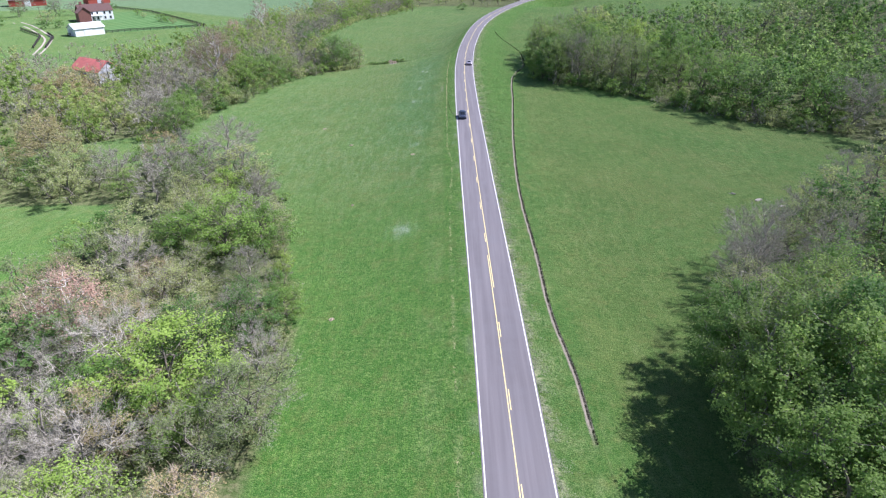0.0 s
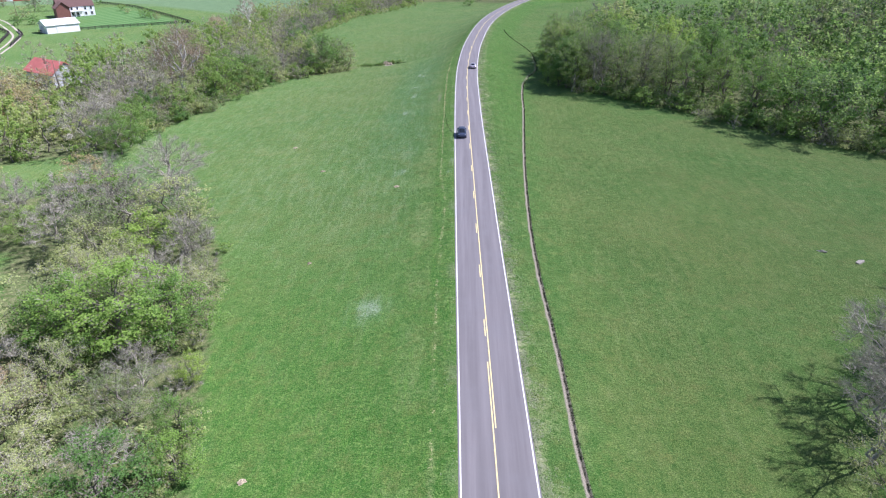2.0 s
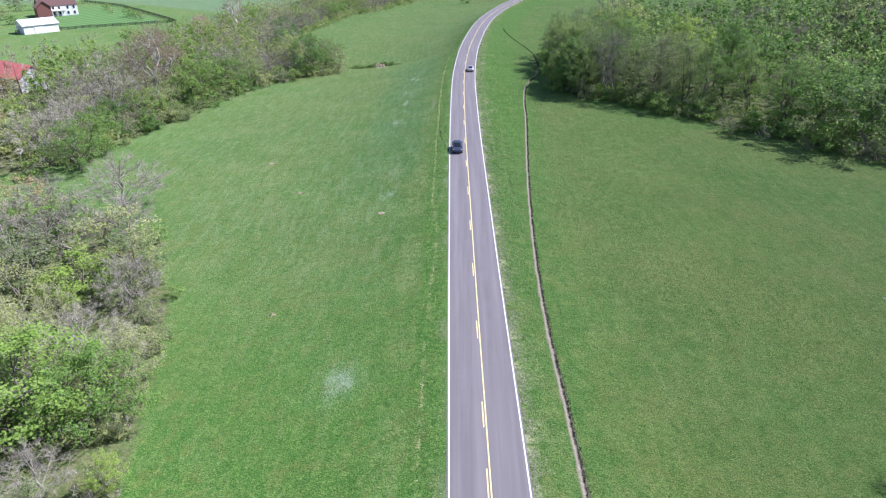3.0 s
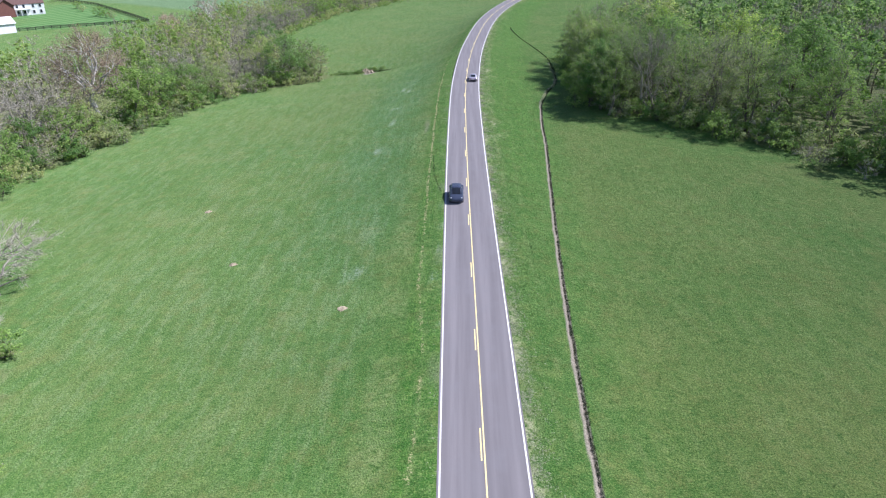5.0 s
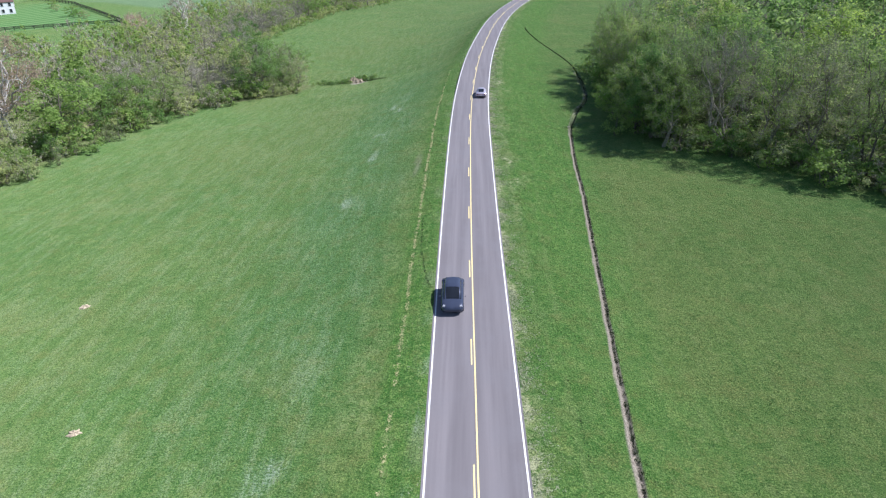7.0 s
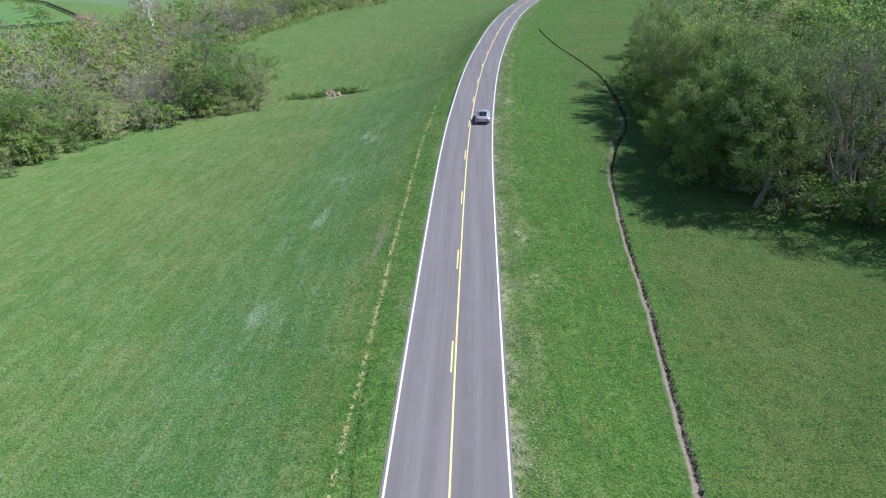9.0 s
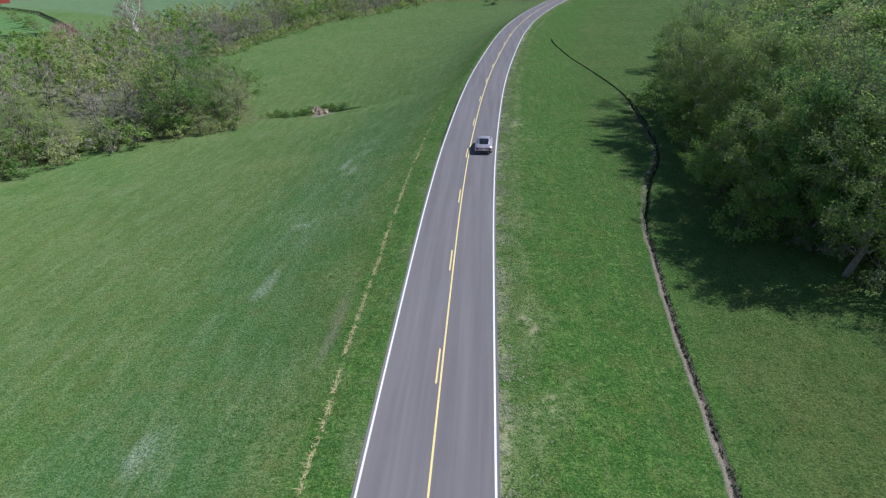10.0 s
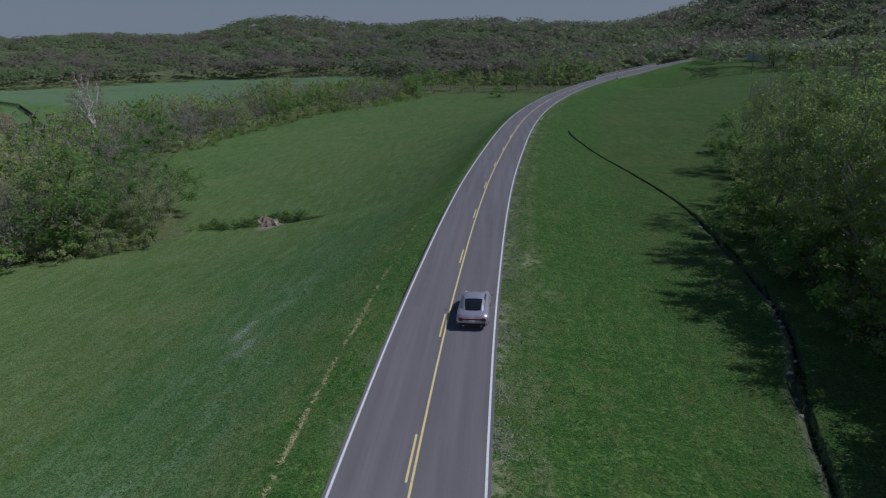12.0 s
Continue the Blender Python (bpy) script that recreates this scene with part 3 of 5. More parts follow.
def bent(rng, p, q, n, sag):
    """A crooked line from p to q."""
    t = np.linspace(0, 1, n)[:, None]
    line = p + (q - p) * t
    size = np.linalg.norm(q - p)
    line[1:-1] += rng.normal(0, 0.05 * size, (n - 2, 3))
    line[:, 2] += sag * size * np.sin(math.pi * t[:, 0])
    return line


def flakes(rng, centres, size, facing, spread=0.55):
    """Small leaf sprays: small triangles at the given places that face roughly the given way. Returns verts and faces."""
    n = len(centres)
    nor = facing + rng.normal(0, spread, (n, 3))
    nor /= np.linalg.norm(nor, axis=1)[:, None] + 1e-9
    a = np.cross(nor, rng.normal(0, 1, (n, 3)))
    a /= np.linalg.norm(a, axis=1)[:, None] + 1e-9
    b = np.cross(nor, a)
    s = size * rng.uniform(0.6, 1.3, (n, 1))
    v = np.stack([centres - a * s * 0.55, centres + a * s * 0.4 - b * s * 0.42, centres + a * s * 0.35 + b * s * 0.46], 1)
    return v.reshape(-1, 3), np.arange(3 * n).reshape(-1, 3)


def slivers(rng, roots, tips, width):
    """Fine twigs: thin triangles from root to tip."""
    n = len(roots)
    w = np.cross(tips - roots, rng.normal(0, 1, (n, 3)))
    w /= np.linalg.norm(w, axis=1)[:, None] + 1e-9
    v = np.stack([roots - w * width, roots + w * width, tips], 1)
    return v.reshape(-1, 3), np.arange(3 * n).reshape(-1, 3)


def tri_mesh(name, verts, tris, mats, slots=None, tone=None, shade=False):
    """A mesh of triangles from arrays; tone is a random value for each leaf cluster."""
    me = bpy.data.meshes.new(name)
    tris = np.asarray(tris, np.int32)
    me.vertices.add(len(verts))
    me.vertices.foreach_set("co", np.asarray(verts, np.float32).ravel())
    me.loops.add(tris.size)
    me.loops.foreach_set("vertex_index", tris.ravel())
    me.polygons.add(len(tris))
    me.polygons.foreach_set("loop_start", np.arange(0, tris.size, 3, dtype=np.int32))
    for m in mats:
        me.materials.append(m)
    if slots is not None:
        me.polygons.foreach_set("material_index", np.asarray(slots, np.int32))
    if shade:
        me.polygons.foreach_set("use_smooth", np.ones(len(tris), bool))
    if tone is not None:
        a = me.attributes.new("tone", "FLOAT", "FACE")
        a.data.foreach_set("value", np.asarray(tone, np.float32))
    me.update(calc_edges=True)
    return me


def halves(faces):
    """Quads cut into triangles."""
    f = np.asarray(faces, np.int32)
    return np.concatenate([f[:, [0, 1, 2]], f[:, [0, 2, 3]]])


def unit(v):
    return v / (np.linalg.norm(v, axis=-1, keepdims=True) + 1e-9)


def spaced(rng, pool, n):
    """n points of a pool that keep apart from each other."""
    pick = [0]
    near = np.linalg.norm(pool - pool[0], axis=1)
    for _ in range(n - 1):
        k = int(np.argmax(near * rng.uniform(0.7, 1, len(pool))))
        pick.append(k)
        near = np.minimum(near, np.linalg.norm(pool - pool[k], axis=1))
    return pool[pick]


def tree_meshes(seed, kind, H, R, base=0.15, limbs=9, boughs=46, twigs=5, leaves=6000, leaf=0.2, fine=600, hair=0.014, bark=None, twig=None, stems=1, thick=1.0, clump=0.075, hollow=0.45, sides=5):
    """The trunk with its limbs and boughs, and the crown of twigs and leaves, of one tree that stands at the origin.
    The crown has a lumpy outline; boughs run out to it from the limbs, twigs spread from the boughs, and the leaves sit in clusters at their ends."""
    rng = np.random.default_rng(seed)
    mid, half = H * (1 + base) / 2, H * (1 - base) / 2
    bumps = unit(rng.normal(0, 1, (9, 3)))
    way = unit(rng.normal(0, 1, (700, 3)))
    lump = 0.7 + 0.32 * np.max(np.exp(-5 * (1 - way @ bumps.T)), axis=1)
    pool = way * lump[:, None] * rng.uniform(hollow ** 3, 1, (700, 1)) ** (1 / 3) * (R, R, half) + (0, 0, mid)
    pool[:, :2] *= np.interp(pool[:, 2] / H, (0.05, 0.4, 0.7, 1.0), (0.85, 1.08, 0.98, 0.7))[:, None]
    ends = spaced(rng, pool, boughs)
    V, F, trunks = [], [], []
    r0 = thick * (0.011 * H + 0.04) / math.sqrt(stems)
    for st in range(stems):
        foot = np.array([rng.normal(0, 0.03 * H), rng.normal(0, 0.03 * H), -0.4]) if stems > 1 else np.array([0, 0, -0.4])
        lean = rng.normal(0, 0.04 if stems == 1 else 0.14, 2) * H
        trunk = bent(rng, foot, np.array([lean[0], lean[1], H * rng.uniform(0.74, 0.88)]), 7, 0.0)
        tube(V, F, list(trunk), r0 * np.array((1.25, 1, 0.85, 0.7, 0.5, 0.3, 0.12)), sides)
        trunks.append(trunk)
    lines = []
    for i, seedpoint in enumerate(spaced(rng, ends, limbs)):
        trunk = trunks[i % stems]
        f = np.clip(0.62 * seedpoint[2] / H * rng.uniform(0.6, 1.1), 0.12, 0.85)
        p = np.array([np.interp(f, np.linspace(0, 1, 7), trunk[:, c]) for c in range(3)])
        limb = bent(rng, p, p + 0.78 * (seedpoint - p), 5, 0.1)
        tube(V, F, list(limb), r0 * (0.62 - 0.35 * f) * np.array((1, 0.82, 0.64, 0.45, 0.25)), max(3, sides - 1))
        lines.append(limb)
    lines = np.array(lines)
    TR, TT, TO = [], [], []
    for e in ends:
        d = np.linalg.norm(lines - e, axis=2)
        i, j = np.unravel_index(int(np.argmin(d[:, 1:])), d[:, 1:].shape)
        p = lines[i, max(1, j + 1 - int(rng.integers(0, 2)))]
        line = bent(rng, p, e, 4, 0.06)
        tube(V, F, list(line), r0 * 0.17 * np.array((1, 0.75, 0.5, 0.22)) + 0.006, 3)
        out = unit(e - np.array([0, 0, mid - 0.35 * half]))
        for k in range(twigs):
            g = rng.uniform(0.35, 1.0) * 3
            b = line[int(g)] + (line[min(3, int(g) + 1)] - line[int(g)]) * (g % 1)
            q = b + unit(out + rng.normal(0, 0.6, 3) + (0, 0, 0.25)) * R * rng.uniform(0.1, 0.26)
            TR.append(b), TT.append(q), TO.append(out)
    TR, TT, TO = np.array(TR), np.array(TT), np.array(TO)
    v0, f0 = slivers(rng, TR, TT, max(0.016 * thick, hair * 1.3))
    verts, faces, slots, tones, off = [v0], [f0], [np.zeros(len(f0), int)], [np.zeros(len(f0))], len(v0)
    if fine:
        k = rng.integers(0, len(TT), fine)
        b = TR[k] + (TT[k] - TR[k]) * rng.uniform(0.2, 1, (fine, 1))
        q = b + unit(TO[k] + rng.normal(0, 0.75, (fine, 3)) + (0, 0, 0.3)) * R * rng.uniform(0.06, 0.2, (fine, 1))
        v, f = slivers(rng, b, q, hair)
        verts.append(v), faces.append(f + off), slots.append(np.zeros(fine, int)), tones.append(np.zeros(fine))
        off += len(v)
    if leaves:
        spots = np.concatenate([TT, TR + (TT - TR) * 0.4])
        outs = np.concatenate([TO, TO])
        weight = rng.gamma(1.5, 1.0, len(spots))
        k = rng.choice(len(spots), leaves, p=weight / weight.sum())
        d = rng.normal(0, 1, (leaves, 3)) * (1, 1, 0.72)
        c = spots[k] + d * clump * R
        c[:, 2] = np.maximum(c[:, 2], 0.1)
        v, f = flakes(rng, c, leaf, 0.55 * unit(d) + 0.75 * outs[k] + (0, 0, 0.45))
        verts.append(v), faces.append(f + off), slots.append(np.ones(leaves, int))
        tones.append(0.65 * rng.uniform(0, 1, len(spots))[k] + 0.35 * rng.uniform(0, 1, leaves))
    t = tri_mesh("trunk", np.array(V), halves(F), [bark or M_BARK], shade=True)
    c = tri_mesh("crown", np.concatenate(verts), np.concatenate(faces), [twig or M_TWIG, M_LEAF[kind]], np.concatenate(slots), np.concatenate(tones))
    return t, c


LABELS = {
    "bright": "deciduous tree in fresh bright yellow-green leaf",
    "green": "deciduous tree in dense spring green leaf",
    "olive": "tree with thin dull olive new leaves",
    "moss": "tall tree in thin dull green leaf",
    "tan": "tree hung with tan catkins and buds",
    "bare": "leafless grey tree with fine bare twigs",
}
KINDS = ("bright", "green", "olive", "tan", "bare", "moss")
PROTO = {}


def proto(key, *args, **kw):
    PROTO.setdefault(key, []).append(tree_meshes(*args, **kw))


for s in range(2):
    # full detail, nominal height 10 m
    proto(("bright", 0), 11 + s, "bright", 10, 4.6, base=0.05, boughs=60, leaves=7600, leaf=0.18, fine=300, clump=0.06)
    proto(("green", 0), 21 + s, "green", 10, 4.4, base=0.0, boughs=60, leaves=6800, leaf=0.18, fine=300, clump=0.06)
    proto(("olive", 0), 31 + s, "olive", 10, 4.6, base=0.08, boughs=60, leaves=6200, leaf=0.13, fine=1300, clump=0.06)
    proto(("tan", 0), 41 + s, "tan", 10, 4.7, base=0.1, boughs=50, leaves=5200, leaf=0.14, fine=1500, twig=M_TWIG_RED, bark=M_GREY)
    proto(("bare", 0), 51 + s, "bare", 10, 4.8, base=0.12, boughs=60, twigs=9, leaves=1100, leaf=0.12, fine=5000, hair=0.011, thick=1.35, bark=M_GREY, hollow=0.3)
    proto(("moss", 0), 36 + s, "moss", 10, 4.4, base=0.06, boughs=54, leaves=5600, leaf=0.16, fine=900, clump=0.065)
    # tall trees of the right-hand woods, nominal height 15 m
    proto(("bright", 3), 15 + s, "bright", 15, 4.8, base=0.08, limbs=11, boughs=72, leaves=7200, leaf=0.205, fine=300, thick=1.2, clump=0.055)
    proto(("green", 3), 25 + s, "green", 15, 4.7, base=0.07, limbs=11, boughs=72, leaves=8600, leaf=0.17, fine=600, thick=1.2, clump=0.055)
    proto(("moss", 3), 38 + s, "moss", 15, 4.7, base=0.08, limbs=11, boughs=72, leaves=6800, leaf=0.15, fine=1700, thick=1.0, stems=2, clump=0.07)
    proto(("olive", 3), 35 + s, "olive", 15, 4.7, base=0.1, limbs=11, boughs=66, leaves=5600, leaf=0.145, fine=1800, thick=1.0, stems=2, clump=0.07)
    proto(("tan", 3), 45 + s, "tan", 15, 4.7, base=0.2, limbs=11, boughs=60, leaves=4500, leaf=0.17, fine=1600, bark=M_GREY)
    proto(("bare", 3), 55 + s, "bare", 15, 4.8, base=0.18, limbs=12, boughs=72, twigs=8, leaves=1600, leaf=0.14, fine=3200, hair=0.013, thick=1.3, stems=2, bark=M_GREY, hollow=0.3)
    # farther off: fewer, larger sprays
    proto(("bright", 1), 61 + s, "bright", 10, 4.5, base=0.0, limbs=6, boughs=30, twigs=4, leaves=2400, leaf=0.32, fine=0, sides=4)
    proto(("green", 1), 71 + s, "green", 10, 4.4, base=0.05, limbs=6, boughs=30, twigs=4, leaves=2300, leaf=0.31, fine=0, sides=4)
    proto(("olive", 1), 81 + s, "olive", 10, 4.5, base=0.0, limbs=6, boughs=30, twigs=4, leaves=2300, leaf=0.24, fine=500, hair=0.02, sides=4)
    proto(("tan", 1), 91 + s, "tan", 10, 4.6, base=0.06, limbs=6, boughs=30, twigs=4, leaves=2500, leaf=0.24, fine=500, hair=0.02, twig=M_TWIG_RED, bark=M_GREY, sides=4)
    proto(("bare", 1), 101 + s, "bare", 10, 4.5, base=0.08, limbs=7, boughs=34, twigs=6, leaves=700, leaf=0.17, fine=2600, hair=0.02, bark=M_GREY, thick=1.2, sides=4)
    proto(("moss", 1), 86 + s, "moss", 10, 4.5, base=0.0, limbs=6, boughs=30, twigs=4, leaves=2000, leaf=0.29, fine=350, hair=0.02, sides=4)
    # deep in the woods, only the tops show
    for k, kind in enumerate(KINDS):
        proto((kind, 2), 141 + 10 * k + s, kind, 10, 4.4, base=0.1, limbs=3, boughs=24, twigs=2, leaves=(860, 860, 760, 760, 300, 800)[k], leaf=(0.45, 0.45, 0.41, 0.4, 0.28, 0.43)[k], hair=0.03, fine=(0, 0, 120, 140, 520, 60)[k], sides=3, clump=0.06)
    # dense crowns at the near end of the right-hand wood
    proto(("green", 4), 28 + s, "green", 15, 5.2, base=0.05, limbs=12, boughs=84, leaves=17000, leaf=0.205, fine=500, thick=1.2, clump=0.058)
    proto(("bright", 4), 18 + s, "bright", 15, 5.4, base=0.1, limbs=12, boughs=84, leaves=13000, leaf=0.21, fine=300, thick=1.2, clump=0.055)
    proto(("moss", 4), 48 + s, "moss", 15, 5.2, base=0.05, limbs=12, boughs=84, leaves=16000, leaf=0.165, fine=1800, thick=1.2, bark=M_GREY, clump=0.058)
# bushes and brush, nominal height 3 m
for s in range(2):
    proto(("bush_green", 0), 111 + s, "green", 3, 1.8, base=0.0, limbs=4, boughs=10, twigs=5, leaves=760, leaf=0.2, fine=30, stems=3, clump=0.12, sides=3)
    proto(("bush_olive", 0), 121 + s, "olive", 3, 1.8, base=0.0, limbs=4, boughs=10, twigs=5, leaves=640, leaf=0.16, fine=200, stems=3, clump=0.12, sides=3)
    proto(("bush_bare", 0), 131 + s, "bare", 3, 1.9, base=0.0, limbs=5, boughs=12, twigs=7, leaves=120, leaf=0.13, fine=560, stems=3, thick=0.8, bark=M_GREY, sides=3)
    for kind in ("green", "olive", "bare"):
        proto(("bush_" + kind, 2), 151 + s, kind, 3, 1.8, base=0.0, limbs=3, boughs=8, twigs=3, leaves=60 if kind == "bare" else 240, leaf=0.3, fine=160 if kind == "bare" else 40, hair=0.02, sides=3, clump=0.13)
BUSH_LABELS = {"bush_green": "low bush in fresh green leaf", "bush_olive": "scrubby bush with sparse olive leaves", "bush_bare": "leafless grey thorny brush"}
tree_rng = np.random.default_rng(7)
planted = []
deep = {}


def plant(kind, x, y, H, lod=0, wide=1.0, group="", label=""):
    """Stands one tree or bush on the ground."""
    bush = kind.startswith("bush")
    t, c = PROTO[(kind, 0 if bush else lod)][int(tree_rng.integers(0, 2))]
    s = H / (3.0 if bush else 15.0 if lod > 2 else 10.0)
    ob = new("bush" if bush else "tree")
    ob.empty_display_size = 0.3
    ob.matrix_basis = Matrix.LocRotScale((x, y, float(height(x, y)) - 0.05), Euler((0, 0, float(tree_rng.uniform(0, 6.28)))), (s * wide, s * wide, s))
    tagged(ob, label or (BUSH_LABELS if bush else LABELS)[kind], "bush" if bush else "tree", group)
    for nm, me in (("trunk", t), ("crown", c)):
        o = new(nm, me)
        o.parent = ob
    planted.append((x, y))
    return ob


def tall(x, y):
    """Trees stand lower where the right-hand wood runs out to the north, and down the creek."""
    if x > 20:
        return float(1 - 0.3 * smooth(242, 256, y) * smooth(50, 38, x)) if y < 400 else 1.0
    return float(np.interp(y, (150, 190, 225, 262, 310, 350, 500), (1.05, 1.15, 1.25, 1.1, 0.95, 0.8, 0.8)))


def fill_wood(poly, spacing, kinds, h0, h1, lod_of, group, keep=0.72, clear=None):
    """Fills a wood with trees of mixed kinds, unevenly spaced, round those already standing."""
    xs, ys = [p[0] for p in poly], [p[1] for p in poly]
    names, odds = [k for k, _ in kinds], np.array([o for _, o in kinds], float)
    y = min(ys)
    while y < max(ys):
        x = min(xs)
        while x < max(xs):
            px, py = x + tree_rng.uniform(-0.45, 0.45) * spacing, y + tree_rng.uniform(-0.45, 0.45) * spacing
            ok = abs(px - 4) < 0.7 * (py + 8) + 15 and bool(inside(px, py, poly)) and all((px - a) ** 2 + (py - b) ** 2 > (spacing * keep) ** 2 for a, b in planted)
            if ok and clear:
                ok = not any((px - a) ** 2 + (py - b) ** 2 < r * r for a, b, r in clear)
            if ok:
                lod = lod_of(px, py)
                if lod is not None:
                    stand = odds * np.exp([1.6 * float(wobble(px, py, 13, 3.1 * q)) for q in range(len(names))])
                    kind = names[int(tree_rng.choice(len(names), p=stand / stand.sum()))]
                    if lod == 2:
                        deep.setdefault(group, []).append((kind, px, py, tree_rng.uniform(h0 * 0.8, h1 * 1.12) * tall(px, py)))
                        planted.append((px, py))
                        x += spacing
                        continue
                    plant(kind, px, py, tree_rng.uniform(h0, h1) * tall(px, py), lod, tree_rng.uniform(0.8, 1.05) if lod == 3 else tree_rng.uniform(1.05, 1.35), group)
            x += spacing
        y += spacing * 0.9


def merge_deep():
    """Joins the trees deep in each wood, which cannot be told apart, into one object."""
    kinds = list(KINDS)
    for group, rows in deep.items():
        co, fs, sl, tn, off = [], [], [], [], 0
        for kind, x, y, H in rows:
            bush = kind.startswith("bush")
            a, f, own = float(tree_rng.uniform(0, 6.28)), H / (3 if bush else 10), float(tree_rng.uniform())
            m = np.array([[math.cos(a), -math.sin(a), 0], [math.sin(a), math.cos(a), 0], [0, 0, 1]]) * f
            for me, crown in zip(PROTO[(kind, 2)][int(tree_rng.integers(0, 2))], (0, 1)):
                v, t = np.empty(len(me.vertices) * 3), np.empty(len(me.polygons) * 3, np.int32)
                me.vertices.foreach_get("co", v)
                me.loops.foreach_get("vertex_index", t)
                t = t.reshape(-1, 3)
                if not crown:
                    # the stem alone
                    t = t[(t < 21).all(axis=1)]
                    v = v[:63]
                slot, tone = np.full(len(t), 7), np.zeros(len(t))
                if crown:
                    me.polygons.foreach_get("material_index", slot)
                    me.attributes["tone"].data.foreach_get("value", tone)
                    slot = np.where(slot == 0, 6, kinds.index(kind.replace("bush_", "")))
                    tone = 0.5 * tone + 0.5 * own
                co.append(v.reshape(-1, 3) @ m.T + (x, y, float(height(x, y))))
                fs.append(t + off), sl.append(slot), tn.append(tone)
                off += len(v) // 3
        me = tri_mesh("woodland", np.concatenate(co), np.concatenate(fs), [M_LEAF[k] for k in kinds] + [M_TWIG, M_BARK], np.concatenate(sl), np.concatenate(tn))
        tagged(new("woodland", me), "close mixed spring trees behind the edge of the wood", "woodland", kind="stuff")


def away(x, y, line):
    """Distance from a line of points."""
    best = 1e9
    for (x0, y0), (x1, y1) in zip(line, line[1:]):
        dx, dy = x1 - x0, y1 - y0
        f = min(1, max(0, ((x - x0) * dx + (y - y0) * dy) / (dx * dx + dy * dy)))
        best = min(best, math.hypot(x - x0 - f * dx, y - y0 - f * dy))
    return best


# trees that stand out by themselves: kind, x, y, height, spread
LEFT_TREES = [
    ("bright", -27, 55, 11.5, 1.5), ("bright", -32.5, 53, 9, 1.2), ("bright", -25, 50, 8, 1.1), ("bright", -38, 91, 10, 1.3), ("bright", -32.3, 91, 11.5, 1.45), ("bright", -26.8, 91.5, 9, 1.25), ("olive", -27, 98, 7, 1.1), ("bare", -47, 142, 11, 1.3), ("bright", -18.6, 71.5, 5.2, 1.1), ("bright", -20.6, 76.5, 5, 1.0),
    ("bare", -56, 136, 9.5, 1.2), ("bare", -41, 129, 8, 1.1), ("olive", -28.7, 67.5, 8, 1.1), ("bare", -19.5, 61, 6.5, 1.0), ("olive", -21.3, 46, 8.5, 1.2), ("bare", -34.6, 47, 10.5, 1.0),
    ("olive", -33, 39, 8, 1.1), ("bare", -24.5, 70.5, 7, 1.0), ("olive", -26, 78, 7.5, 1.1), ("bare", -33, 111, 7.5, 1.1), ("olive", -21, 54, 6, 1.0),
    ("olive", -38, 106, 7, 1.0), ("tan", -50, 76, 9, 1.3), ("olive", -24, 38, 7, 1.1), ("bare", -41, 57, 8.5, 1.1), ("bare", -27, 83, 6, 1.0), ("tan", -38, 79, 7, 1.0), ("green", -62, 121, 7, 1.2),
    ("bare", -24, 31, 7.5, 1.0), ("olive", -41, 38, 8, 1.1), ("bright", -22, 84, 4, 0.9), ("bare", -44, 84, 8.5, 1.1), ("green", -22, 57, 5, 1.1),
]
FAR_TREES = [
    ("green", -68, 231, 13, 1.15), ("green", -63.5, 240, 12, 1.2), ("moss", -60, 249, 11, 1.1), ("olive", -72, 212, 10, 1.1), ("green", -72, 203, 10, 1.1),
    ("green", -72, 246, 10, 1.15), ("green", -74, 185, 9.5, 1.1), ("tan", -113, 194, 14, 1.4), ("tan", -119, 203, 13, 1.3), ("tan", -104, 190, 12, 1.2), ("tan", -84, 137, 12, 1.4), ("tan", -91, 144, 12, 1.3), ("tan", -97, 155, 11, 1.3), ("bare", -98, 216, 13, 1.2), ("bare", -92, 208, 12, 1.1), ("green", -69.5, 167, 11, 1.2), ("green", -71, 176, 10, 1.1), ("tan", -120, 226, 9, 1.2), ("olive", -131, 231, 8, 1.2),
    ("olive", -36, 268, 8.5, 1.0), ("green", -41, 270, 9, 1.0), ("bare", -52, 263, 9, 1.1), ("bare", -58, 262, 9, 1.0), ("bare", -48, 278, 9, 1.0), ("green", -64, 238, 9, 1.0), ("green", -77, 196, 9, 1.0),
]
